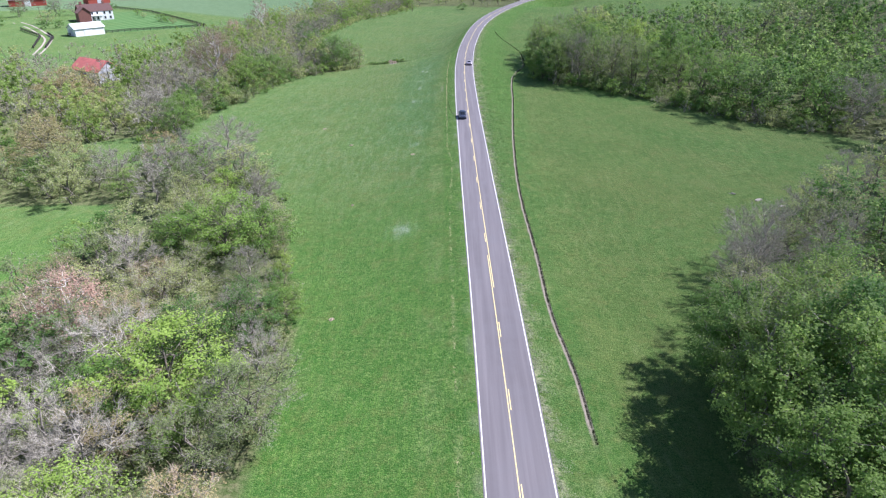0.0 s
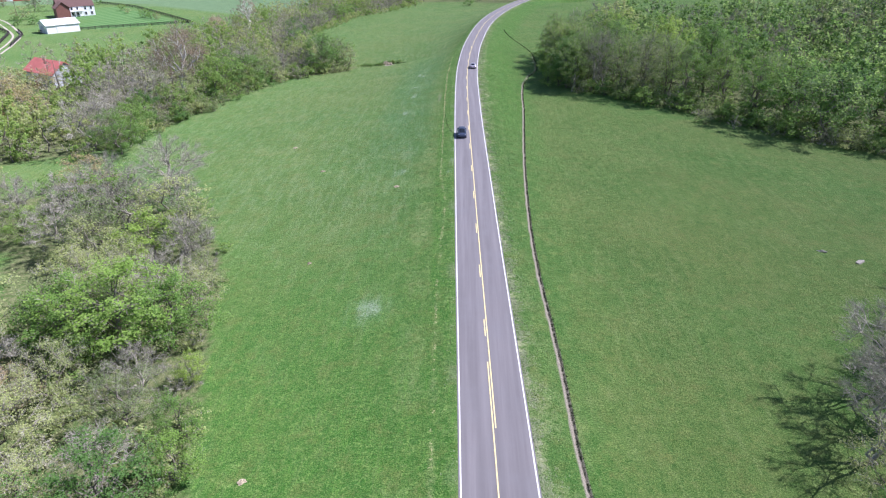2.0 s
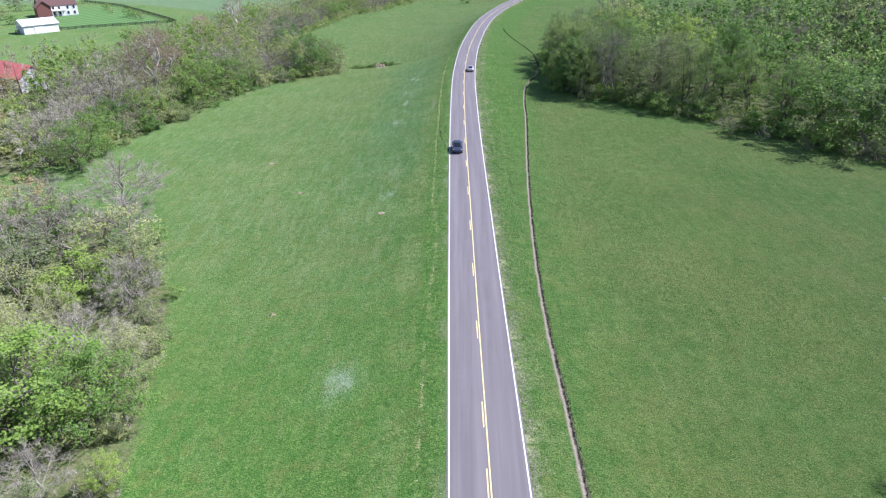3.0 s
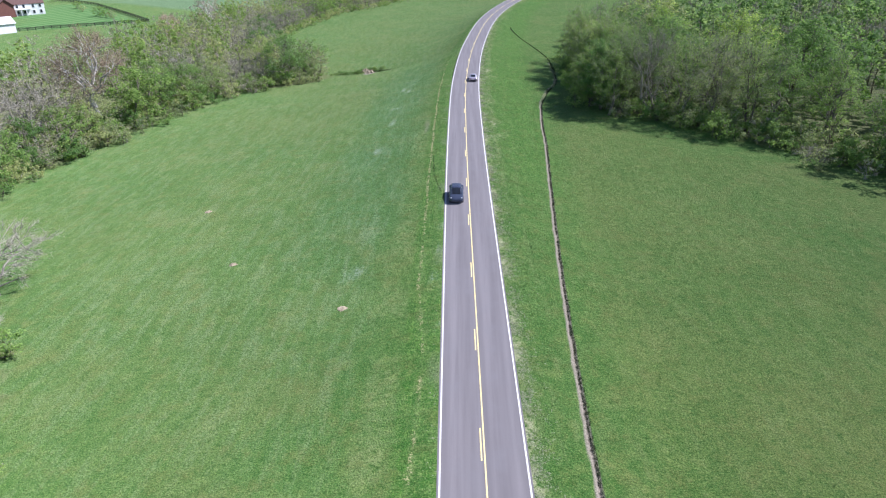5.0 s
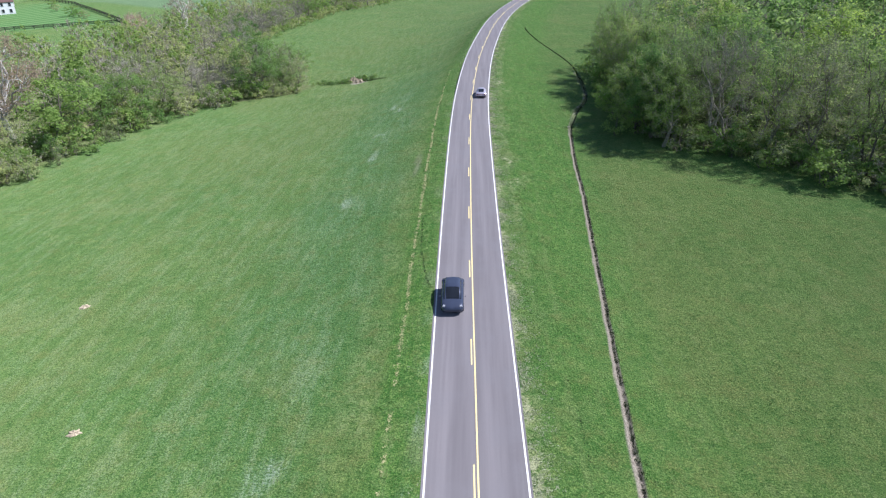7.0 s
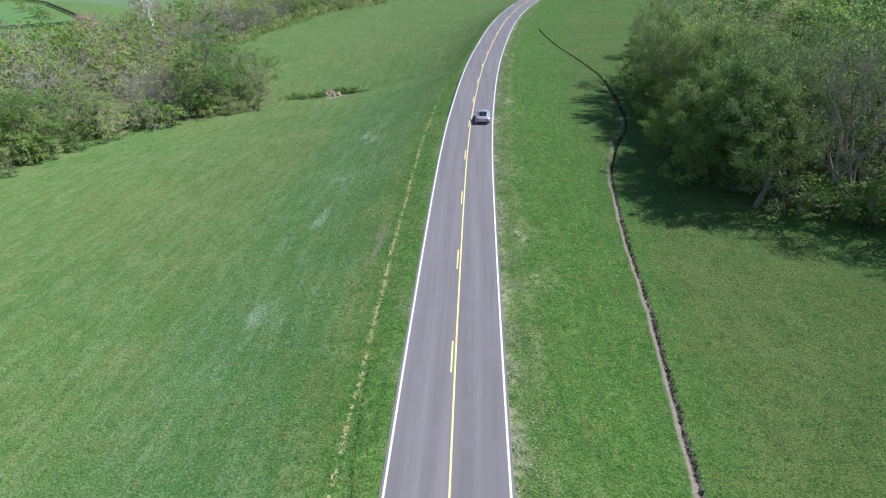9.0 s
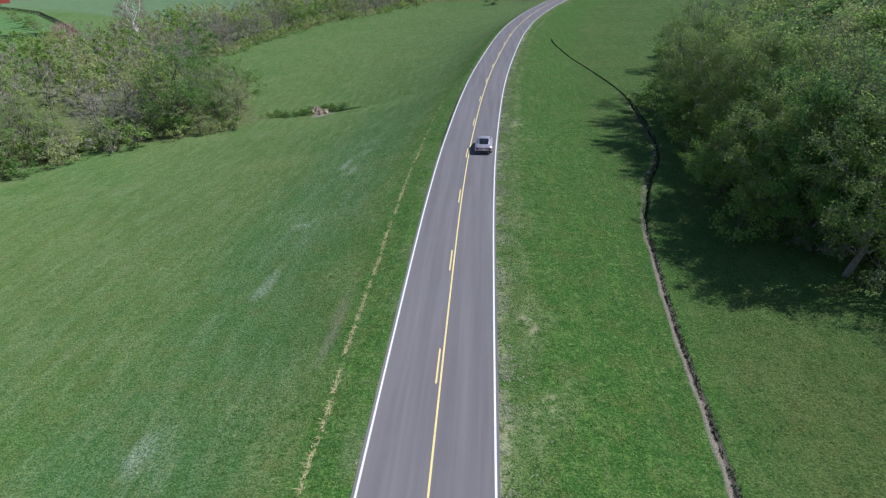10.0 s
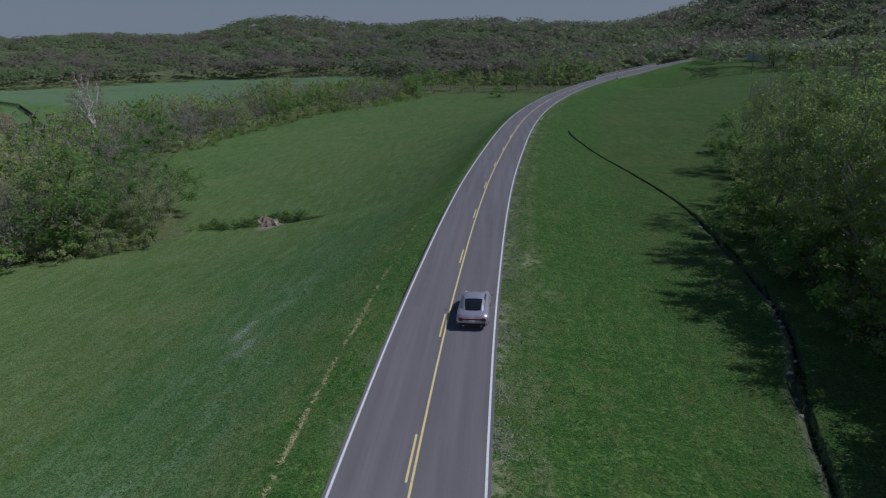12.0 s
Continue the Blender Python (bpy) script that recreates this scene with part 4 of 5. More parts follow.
RIGHT_TREES = [
    ("moss", 31, 231, 14, 1.0), ("moss", 32, 240, 14, 1.0), ("moss", 32.5, 221.5, 14, 1.0), ("moss", 31.5, 199.5, 13, 1.0),
    ("moss", 29.7, 210, 12, 1.1), ("moss", 33.5, 205.2, 14.5, 1.1), ("moss", 37, 206, 16, 1.1),
    ("green", 31.5, 212, 12, 1.0), ("moss", 34.5, 208, 14, 1.0), ("green", 29, 205.5, 8, 1.0), ("green", 33, 220, 12.5, 1.0),
    ("moss", 32, 208, 12, 1.0), ("green", 31.5, 216, 11, 1.0), ("moss", 32, 226, 13, 1.0), ("moss", 33, 234, 13, 0.95), ("green", 34, 242, 12, 0.95), ("moss", 33.5, 250, 15, 0.9), ("moss", 36.5, 256, 11, 1.0),
    ("bright", 27, 213, 7.5, 0.9), ("green", 31, 203.5, 13.5, 1.0), ("moss", 34.5, 201.5, 15, 0.95), ("bare", 38.5, 198.5, 16, 0.95), ("moss", 43, 194.5, 16.5, 0.95), ("olive", 47.5, 191, 16, 1.0), ("moss", 52, 188.5, 16, 1.0), ("olive", 39, 204, 15.5, 1.0), ("green", 56, 187, 15, 1.1),
    ("moss", 36, 210, 15, 1.0), ("green", 43, 204, 16, 1.0), ("olive", 49, 198, 16, 1.0), ("bright", 57.5, 211, 17.5, 1.25), ("bright", 65, 200, 17, 1.2), ("bright", 47, 226, 16, 1.1), ("moss", 54, 196, 16.5, 1.1),
    ("green", 62, 183, 15, 1.1), ("moss", 68, 176, 15, 1.1), ("bright", 72, 171, 14, 1.1), ("green", 79, 163, 14, 1.1), ("green", 88, 153, 14, 1.1),
    ("moss", 36, 219, 15, 1.0), ("green", 38, 236, 14, 1.0), ("olive", 40, 262, 10, 1.1), ("olive", 45, 268, 11, 1.1), ("olive", 50, 279, 11, 1.0), ("moss", 39, 246, 14, 1.1), ("green", 43, 213, 16, 1.0), ("green", 43, 225, 16, 1.0),
    ("moss", 36.5, 228, 15, 1.0), ("bright", 66, 190, 16, 1.1), ("olive", 47, 236, 16, 1.0), ("green", 38, 272, 9, 1.1), ("green", 50, 252, 15, 1.1),
]
NEAR_TREES = [
    ("green", 30, 43, 18, 1.1), ("moss", 31, 50.5, 17.5, 1.05), ("green", 35.5, 46.5, 18.5, 1.1), ("green", 34.5, 38, 18, 1.1), ("moss", 36.5, 52.5, 17, 1.1), ("green", 29.5, 47, 13, 1.1), ("green", 28.5, 53.5, 11.5, 1.0), ("moss", 29, 39.5, 13, 1.1), ("green", 29.3, 58.5, 12, 1.0), ("moss", 36, 57, 16, 1.0), ("bright", 41, 62, 15.5, 1.1), ("olive", 33.5, 66, 11, 1.1), ("bare", 37, 72.5, 11, 1.1), ("green", 28, 35, 15, 1.1), ("bare", 42.5, 80, 11.5, 1.1), ("bare", 39.5, 76, 9.5, 1.0),
    ("olive", 48, 84, 10, 1.1), ("bare", 54, 91.5, 10, 1.1), ("olive", 61, 100, 9.5, 1.1), ("bare", 68, 107, 9.5, 1.1), ("olive", 78, 115, 10, 1.1), ("olive", 44, 69, 12, 1.1), ("olive", 53, 83, 11, 1.1), ("moss", 27, 24, 13, 1.1), ("bare", 49, 76, 12, 1.1),
]
for rows, group in ((LEFT_TREES, "trees of the creek wood"), (RIGHT_TREES, "trees of the hillside wood"), (NEAR_TREES, "trees of the roadside wood"), (FAR_TREES, "trees along the creek")):
    for kind, x, y, H, wide in rows:
        plant(kind, x, y, H, 4 if rows is NEAR_TREES and y < 60 and kind in ("green", "moss") or rows is RIGHT_TREES and kind == "bright" and H > 15.5 and y > 195 or rows is RIGHT_TREES and x < 34 and y < 242 and H > 11.9 and kind in ("green", "moss") else 3 if H > 10.9 and x > 20 and (y > 165 or y < 80) and not (x > 36 and y > 206) else 1 if x > 58 or x < -70 else 0, wide, group)


def sycamore(x, y, H, seed, wide=0.42, group="trees along the creek", thick=1.8, buds=8500):
    t, c = tree_meshes(seed, "bud", H, H * wide, base=0.3, limbs=12, boughs=80, twigs=8, leaves=buds, leaf=0.25, fine=3600, hair=0.016, bark=M_PALE, twig=M_TWIG_RED, thick=thick, hollow=0.3)
    ob = tagged(new("sycamore"), "tall sycamore with white bark and reddish buds", "tree", group)
    ob.matrix_basis = pose(x, y, float(height(x, y)))
    part("trunk", t, None, ob, "bone-white bark")
    part("crown", c, None, ob)
    planted.append((x, y))


sycamore(-77, 224, 22, 301)
sycamore(-97, 352, 20, 302, 0.27, thick=1.2, buds=1500)
sycamore(-104, 330, 12, 303, thick=1.2, buds=1500)
sycamore(-43.4, 67.6, 10.5, 304, 0.5, "trees of the creek wood", 1.3, 3500)

MIX_LEFT = [("olive", 5.4), ("bare", 2.8), ("tan", 1.0), ("green", 1.2), ("bright", 0.8)]
MIX_CREEK = [("olive", 1.2), ("bare", 5.8), ("green", 3.4), ("moss", 1.6)]
MIX_RIGHT = [("moss", 3.2), ("olive", 0.8), ("bare", 2.0), ("green", 3.8), ("bright", 0.6)]
CREEK_EDGE = WOODS["far_left"][:15]
HILL_EDGE = [WOODS["right"][k] for k in (3, 2, 1, 0, 11, 10, 9, 8)]
fill_wood(WOODS["near_left"], 5.9, MIX_LEFT, 7, 10.2, lambda x, y: (0 if x > -40 else 1) if y < 108 else 1, "trees of the creek wood", clear=[(-57, 105, 8.5), (-51.5, 100.5, 5), (-60, 112, 6)])
NORTH_CREEK = [(-39.4, 283.7), (-59.5, 299.6), (-67.8, 337.5), (-66.1, 371.5), (-58.4, 419.6), (-43.6, 439.7), (-27, 491.8), (-33.3, 529.8), (-93, 499.3), (-106.3, 399.2), (-113.8, 329.2), (-116, 285)]
fill_wood(NORTH_CREEK, 6.2, [("bare", 6), ("olive", 1.6), ("green", 2.2), ("moss", 1)], 9.5, 13, lambda x, y: 1 if away(x, y, CREEK_EDGE) < 6 else 2, "trees along the creek")
fill_wood(WOODS["far_left"], 7.2, MIX_CREEK, 9.5, 13, lambda x, y: (0 if 225 < y < 300 and away(x, y, CREEK_EDGE) < 6 else 1) if away(x, y, CREEK_EDGE) < (13 if y < 300 else 5) else 2, "trees along the creek", clear=[(-131, 248, 11), (-124, 238, 6), (-77, 224, 9), (-71, 214, 7), (-66, 205, 6)])
fill_wood(WOODS["right"], 8.2, MIX_RIGHT, 13, 16.5, lambda x, y: (3 if y > 168 and away(x, y, HILL_EDGE) < 6 and x < 75 else 1) if away(x, y, HILL_EDGE) < 20 else (2 if x < 150 else None), "trees of the hillside wood")
fill_wood(WOODS["near_right"], 7.2, MIX_RIGHT, 11, 14, lambda x, y: (3 if x < 37 else 1) if x < 75 else (2 if x < 105 else None), "trees of the roadside wood")
fill_wood(WOODS["bridge"], 9.5, MIX_CREEK, 11, 15, lambda x, y: 2, "trees by the bridge")
fill_wood(WOODS["bridge_right"], 8.5, MIX_CREEK, 9, 13, lambda x, y: 2, "trees by the bridge")


def edge_bushes(line, step, kinds, h0, h1, spread, group, joined=False):
    """Scatters bushes along the foot of a wood; those that cannot be told apart are joined."""
    for (x0, y0), (x1, y1) in zip(line, line[1:]):
        n = max(1, int(math.hypot(x1 - x0, y1 - y0) / step))
        for i in range(n):
            f = (i + tree_rng.uniform(0, 1)) / n
            kind, H = kinds[int(tree_rng.integers(0, len(kinds)))], tree_rng.uniform(h0, h1)
            px, py = x0 + (x1 - x0) * f + tree_rng.normal(0, spread), y0 + (y1 - y0) * f + tree_rng.normal(0, spread)
            if joined:
                deep.setdefault(group, []).append((kind, px, py, H))
            else:
                plant(kind, px, py, H, 0, tree_rng.uniform(0.9, 1.4), group)


edge_bushes([(-16, 22), (-18, 45), (-19, 68), (-24.5, 91), (-30.5, 113), (-39, 128), (-52, 138)], 2.4, ("bush_olive", "bush_bare", "bush_olive", "bush_green"), 1.4, 3.2, 1.3, "brush along the creek wood")
edge_bushes([(-28, 30), (-30, 60), (-37, 92), (-43, 112)], 0.8, ("bush_olive", "bush_bare", "bush_green", "bush_olive"), 2, 4.2, 4.2, "undergrowth of the near wood", True)
edge_bushes([(-74, 174), (-67, 206), (-63, 228), (-58, 252), (-48, 259), (-34, 266)], 1.15, ("bush_green", "bush_olive", "bush_green", "bush_green", "bush_olive"), 1.0, 4.6, 2.2, "bushes along the creek")
edge_bushes([(-78, 170), (-74, 205), (-70, 228), (-66, 246), (-44, 266)], 0.8, ("bush_bare", "bush_olive", "bush_bare", "bush_green"), 2.5, 5, 4.0, "undergrowth of the creek wood", True)
edge_bushes([(-95, 160), (-90, 200), (-88, 240)], 0.9, ("bush_bare", "bush_olive", "bush_bare", "bush_green"), 2.5, 5, 6.0, "undergrowth of the creek wood", True)
edge_bushes([(32, 206), (39, 201), (52, 189), (68, 167), (90, 149)], 0.9, ("bush_green", "bush_olive", "bush_green"), 2, 4.5, 2.5, "undergrowth of the hillside wood", True)
edge_bushes([(-66, 338), (-64, 372), (-56, 420), (-41, 440), (-26, 490)], 2.6, ("bush_green", "bush_olive"), 2, 4.4, 1.8, "undergrowth of the creek wood", True)
edge_bushes([(30, 203), (36, 198), (49, 186), (65, 164), (87, 146)], 1.25, ("bush_green", "bush_olive", "bush_green", "bush_bare"), 2, 4.6, 1.7, "bushes at the foot of the wood")
edge_bushes([(29, 208), (31, 248), (39, 284), (60, 298)], 4.5, ("bush_green", "bush_olive"), 1.5, 3.2, 1.4, "bushes at the foot of the wood")
edge_bushes([(28.4, 208), (28.6, 222), (30.2, 246)], 2.6, ("bush_green", "bush_olive", "bush_green"), 2.4, 4.6, 0.7, "bushes at the foot of the wood")
edge_bushes([(-33, 273.5), (-28, 273.5), (-25, 274.5), (-22, 276.4), (-19, 276.6)], 0.3, ("bush_green",), 0.5, 1.3, 0.9, "weeds by the washed-out bank")
edge_bushes([(-71, 209), (-70, 217), (-72, 226)], 0.9, ("bush_green", "bush_olive", "bush_green"), 2.4, 4.2, 1.8, "bushes along the creek")
plant("bush_green", 8, 478, 4, 0, 1.8, "bushes along the creek")
for kind, x, y, H in (("olive", -126.5, 236.5, 5.6), ("olive", -121, 239, 5.8), ("bare", -117, 243, 6.2)):
    plant(kind, x, y, H, 1, 1.25, "trees along the creek")


def far_woods():
    """The wooded hills: thousands of small ragged crowns that close into one canopy."""
    rng = np.random.default_rng(5)
    n = 31000
    x = rng.uniform(-900, 1000, n)
    y = rng.uniform(120, 1250, n)
    f = y - far_edge(x)
    ok = (f > 3) & (np.abs(x - 10) < (y - 60) * 0.85 + 100)
    # thin out behind the crest
    ok &= rng.uniform(0, 1, n) < np.interp(f, (0, 60, 300, 400, 500), (1, 0.9, 0.6, 0.25, 0.08))
    field = inside(x, y, [(-100, 300), (150, 302), (175, 340), (195, 420), (195, 475), (-100, 475)])
    hill = (x > 105) & (x < 560) & (y > 120) & (f <= 3) & ~field & ~inside(x, y, [(0, 120), (150, 120), (150, 302), (0, 302)]) & (np.abs(x - road_x(y)) > 14)
    ok |= hill & (rng.uniform(0, 1, n) < 0.9)
    x, y = x[ok], y[ok]
    beyond = y - far_edge(x)
    slope = beyond < 4
    z = height(x, y) - 5 * smooth(30, 75, beyond)
    H = rng.uniform(11, 19, len(x)) * np.where(slope, 0.9, 1.0)
    low = rng.uniform(0, 110, len(x)) > np.maximum(beyond, 0)
    # stands of one kind, so that the colour changes in patches
    patch = wobble(x, y, 45, 6) + 0.45 * rng.standard_normal(len(x)) + 0.3 * slope
    kind = np.where(low & ~slope, np.where(patch > 0.25, 0, 2), np.where(patch > 0.35, 0, np.where(patch > -0.25, 1, 2)))
    k = 40
    d = unit(rng.normal(0, 1, (len(x), k, 3)))
    d[:, :, 2] = np.abs(d[:, :, 2]) - 0.25
    size = np.stack([H * 0.46, H * 0.46, H * 0.26], -1)
    c = d * rng.uniform(0.8, 1.04, (len(x), k, 1)) * size[:, None, :] + np.stack([x, y, z + H * 0.55], -1)[:, None, :]
    v, f = flakes(rng, c.reshape(-1, 3), np.repeat(np.where(slope, 1.6, 2.1), k)[:, None], 0.4 * d.reshape(-1, 3) + (0.3, -0.25, 0.6), 0.18)
    tone = np.repeat(0.75 * rng.uniform(0, 1, len(x)), k) + 0.25 * rng.uniform(0, 1, len(x) * k)
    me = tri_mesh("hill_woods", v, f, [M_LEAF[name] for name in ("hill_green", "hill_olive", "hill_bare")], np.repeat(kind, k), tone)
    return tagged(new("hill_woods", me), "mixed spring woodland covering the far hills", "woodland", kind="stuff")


merge_deep()
far_woods()
# ---- cars ----
M_SILVER = plain("silver_car_paint", (0.52, 0.49, 0.56), 0.3, 0.55, 0.03, 2.0, 0.5)
M_BLUE = plain("dark_blue_car_paint", (0.05, 0.062, 0.1), 0.25, 0.3, 0.05, 2.0, 0.5)
M_GLASS = plain("dark_car_glass", (0.012, 0.014, 0.018), 0.06, 0.0, 0.05, 2.0, 0.6)
M_RUBBER = plain("tyre_rubber", (0.02, 0.02, 0.02), 0.85)
M_RIM = plain("alloy_rim", (0.5, 0.5, 0.52), 0.3, 0.9, 0.05)
M_RED = plain("red_lamp_lens", (0.17, 0.012, 0.014), 0.2, 0.0, 0.1, 8.0, 0.6)
M_LAMP = plain("clear_lamp_lens", (0.36, 0.38, 0.42), 0.12, 0.0, 0.05, 8.0, 0.6)
M_DARK = plain("dark_trim", (0.03, 0.03, 0.032), 0.6)
M_PLATE = plain("number_plate", (0.7, 0.7, 0.68), 0.5)


def rows_at(stations, n):
    """Stations (along, then sizes) made smooth."""
    a = np.array(stations, float)
    ys = np.linspace(a[0, 0], a[-1, 0], n)
    return [(y, *[float(spline(y, a[:, 0], a[:, k])) for k in range(1, a.shape[1])]) for y in ys]


def shell(rings, closed=True):
    """A skin over rings of points; closed rings get end caps."""
    bm = bmesh.new()
    vs = [[bm.verts.new(p) for p in r] for r in rings]
    m = len(rings[0])
    for a, b in zip(vs, vs[1:]):
        for k in range(m if closed else m - 1):
            bm.faces.new((a[k], a[(k + 1) % m], b[(k + 1) % m], b[k]))
    if closed:
        bm.faces.new(vs[0][::-1])
        bm.faces.new(vs[-1])
    for f in bm.faces:
        f.smooth = True
    bmesh.ops.recalc_face_normals(bm, faces=bm.faces[:])
    return bm


def mirror(half):
    return half + [(-x, y, z) for x, y, z in half[::-1]]


def car(name, label, paint, body, cabin, roof_span, wheels, at, turn, rear_wing):
    """A parked-looking road car with its front towards +y before it is turned."""
    ob = tagged(new(name), label, "car")
    ob.matrix_basis = pose(*at, 0, 0, turn)

    def body_ring(r):
        y, w, lo, sh, top = r
        return mirror([(0.0, y, lo), (w * 0.86, y, lo), (w * 0.97, y, lo + 0.1), (w, y, (lo + sh) / 2), (w * 0.985, y, sh - 0.1), (w * 0.92, y, sh), (w * 0.7, y, (sh + 2 * top) / 3 + 0.01), (w * 0.35, y, top), (0.0, y, top + 0.008)])

    def cabin_half(r, grow):
        y, w, lo, top = r
        return [(w + grow, y, lo - 0.03), (w * 0.95 + grow, y, lo + 0.45 * (top - lo)), (w * 0.86 + grow, y, lo + 0.8 * (top - lo)), (w * 0.72 + grow * 0.7, y, top - 0.035 + grow), (w * 0.4, y, top - 0.005 + grow), (0.0, y, top + grow)]

    hull = part("body", shell([body_ring(r) for r in rows_at(body, 26)]), paint, ob)
    cab = rows_at(cabin, 22)
    part("window_glass", shell([mirror(cabin_half(r, 0.0)) for r in cab]), M_GLASS, ob, "dark tinted window glass")
    top = [mirror(cabin_half(r, 0.012)[2:]) for r in cab if roof_span[0] <= r[0] <= roof_span[1]]
    part("roof", shell(top, False), paint, ob)
    for s in (-1, 1):
        # rear and front pillars
        for y0, y1 in ((cab[0][0], roof_span[0] + 0.25), (roof_span[1] - 0.15, cab[-1][0] + 0.1)):
            strip = [[(s * x, y, z) for x, y, z in cabin_half(r, 0.014)[1:4]] for r in cab if y0 - 0.12 <= r[0] <= y1]
            if y0 > 0:
                strip = [[p[1], p[2]] for p in strip]
            if len(strip) > 1:
                part("pillar", shell(strip, False), paint, ob)
        part("side_mirror", a_box(s * body[4][1] - 0.05 + s * 0.08, cabin[-1][0] - 0.42, 0.9, s * body[4][1] + 0.05 + s * 0.12, cabin[-1][0] - 0.28, 1.02, bevel=0.03), paint, ob)
        tail = body[1]
        head = body[-3]
        part("tail_light", a_box(s * tail[1] * 0.78 - 0.13, tail[0] - 0.12, tail[3] - 0.17, s * tail[1] * 0.78 + 0.13, tail[0] + 0.16, tail[3] - 0.01, bevel=0.03), M_RED, hull, "red tail light")
        part("headlight", a_box(s * head[1] * 0.76 - 0.13, head[0] - 0.1, head[3] - 0.1, s * head[1] * 0.76 + 0.13, head[0] + 0.22, head[3] + 0.03, bevel=0.05), M_LAMP, hull, "clear headlight")
        for wy in wheels:
            w = body[4][1]
            bm = bmesh.new()
            bmesh.ops.create_cone(bm, cap_ends=True, segments=20, radius1=0.325, radius2=0.325, depth=0.24, matrix=Matrix.Translation((s * (w - 0.12), wy, 0.325)) @ Matrix.Rotation(radians(90), 4, "Y"))
            bmesh.ops.bevel(bm, geom=[e for e in bm.edges if e.calc_face_angle(0) > 1], offset=0.035, segments=2, affect="EDGES")
            tyre = part("tyre", bm, M_RUBBER, ob)
            bm = bmesh.new()
            bmesh.ops.create_cone(bm, cap_ends=True, segments=16, radius1=0.22, radius2=0.2, depth=0.26, matrix=Matrix.Translation((s * (w - 0.12), wy, 0.325)) @ Matrix.Rotation(radians(90), 4, "Y"))
            part("rim", bm, M_RIM, tyre, "alloy rim")
    t = body[1]
    part("bumper", a_box(-t[1] * 0.9, t[0] - 0.13, t[2] - 0.06, t[1] * 0.9, t[0] + 0.12, t[2] + 0.12, bevel=0.03), M_DARK, ob, "dark lower rear bumper")
    part("number_plate", a_box(-0.16, t[0] - 0.14, t[2] + 0.17, 0.16, t[0] - 0.1, t[2] + 0.3), M_PLATE, ob, "pale number plate")
    if rear_wing:
        part("light_strip", a_box(-t[1] * 0.8, t[0] - 0.1, t[3] - 0.13, t[1] * 0.8, t[0] + 0.1, t[3] - 0.04, bevel=0.015), M_RED, ob, "red rear reflector strip")
        part("spoiler", a_box(-t[1] * 0.8, t[0] + 0.12, t[4] + 0.03, t[1] * 0.8, t[0] + 0.36, t[4] + 0.075, bevel=0.02), paint, ob)
        part("engine_grille", a_box(-0.42, t[0] + 0.42, t[4] + 0.115, 0.42, t[0] + 0.56, t[4] + 0.135, bevel=0.01), M_DARK, ob, "dark engine lid grille")
        for s in (-1, 1):
            part("exhaust", a_box(s * 0.5 - 0.07, t[0] - 0.14, t[2] - 0.05, s * 0.5 + 0.07, t[0] + 0.1, t[2] + 0.04, bevel=0.02), M_RIM, ob, "chrome exhaust tip")
    else:
        h = body[-2]
        part("radiator_grille", a_box(-0.45, h[0] - 0.02, h[2] + 0.06, 0.45, h[0] + 0.09, h[3] - 0.1, bevel=0.02), M_DARK, ob, "dark radiator grille")
    return ob


SPORTS_BODY = [(-2.21, 0.66, 0.42, 0.6, 0.64), (-2.12, 0.8, 0.3, 0.72, 0.77), (-1.7, 0.88, 0.2, 0.83, 0.92), (-1.2, 0.9, 0.17, 0.86, 0.97), (-0.4, 0.87, 0.17, 0.86, 0.97), (0.5, 0.87, 0.17, 0.83, 0.93), (1.2, 0.88, 0.18, 0.77, 0.84), (1.8, 0.82, 0.23, 0.66, 0.7), (2.1, 0.68, 0.3, 0.56, 0.58), (2.21, 0.48, 0.38, 0.5, 0.52)]
SPORTS_CABIN = [(-1.75, 0.56, 0.86, 0.89), (-1.2, 0.64, 0.9, 1.13), (-0.6, 0.67, 0.9, 1.27), (0.0, 0.67, 0.9, 1.3), (0.5, 0.67, 0.89, 1.2), (1.1, 0.68, 0.86, 0.9)]
HATCH_BODY = [(-2.1, 0.66, 0.45, 0.75, 0.82), (-2.02, 0.8, 0.3, 0.9, 0.97), (-1.5, 0.87, 0.2, 0.96, 1.02), (-0.8, 0.88, 0.18, 0.95, 1.02), (0.0, 0.88, 0.18, 0.93, 1.0), (0.6, 0.88, 0.18, 0.92, 0.98), (1.2, 0.87, 0.2, 0.88, 0.95), (1.8, 0.84, 0.24, 0.78, 0.84), (2.05, 0.74, 0.3, 0.68, 0.72), (2.15, 0.56, 0.4, 0.6, 0.63)]
HATCH_CABIN = [(-2.0, 0.58, 0.94, 1.02), (-1.6, 0.68, 0.96, 1.36), (-0.8, 0.7, 0.96, 1.47), (-0.1, 0.7, 0.96, 1.47), (0.4, 0.7, 0.95, 1.33), (1.15, 0.7, 0.92, 0.98)]
LANE = 1.5
car("sports_car", "silver two-door sports coupe driving along the asphalt road", M_SILVER, SPORTS_BODY, SPORTS_CABIN, (-0.75, 0.35), (-1.25, 1.2),
    (float(road_x(225)) + LANE + 0.1, 225, 0.03), -1.4, True)
car("hatchback", "dark blue hatchback coming up the opposite lane", M_BLUE, HATCH_BODY, HATCH_CABIN, (-1.5, 0.2), (-1.3, 1.3),
    (float(road_x(157)) - LANE, 157, 0.03), 180.8, False)

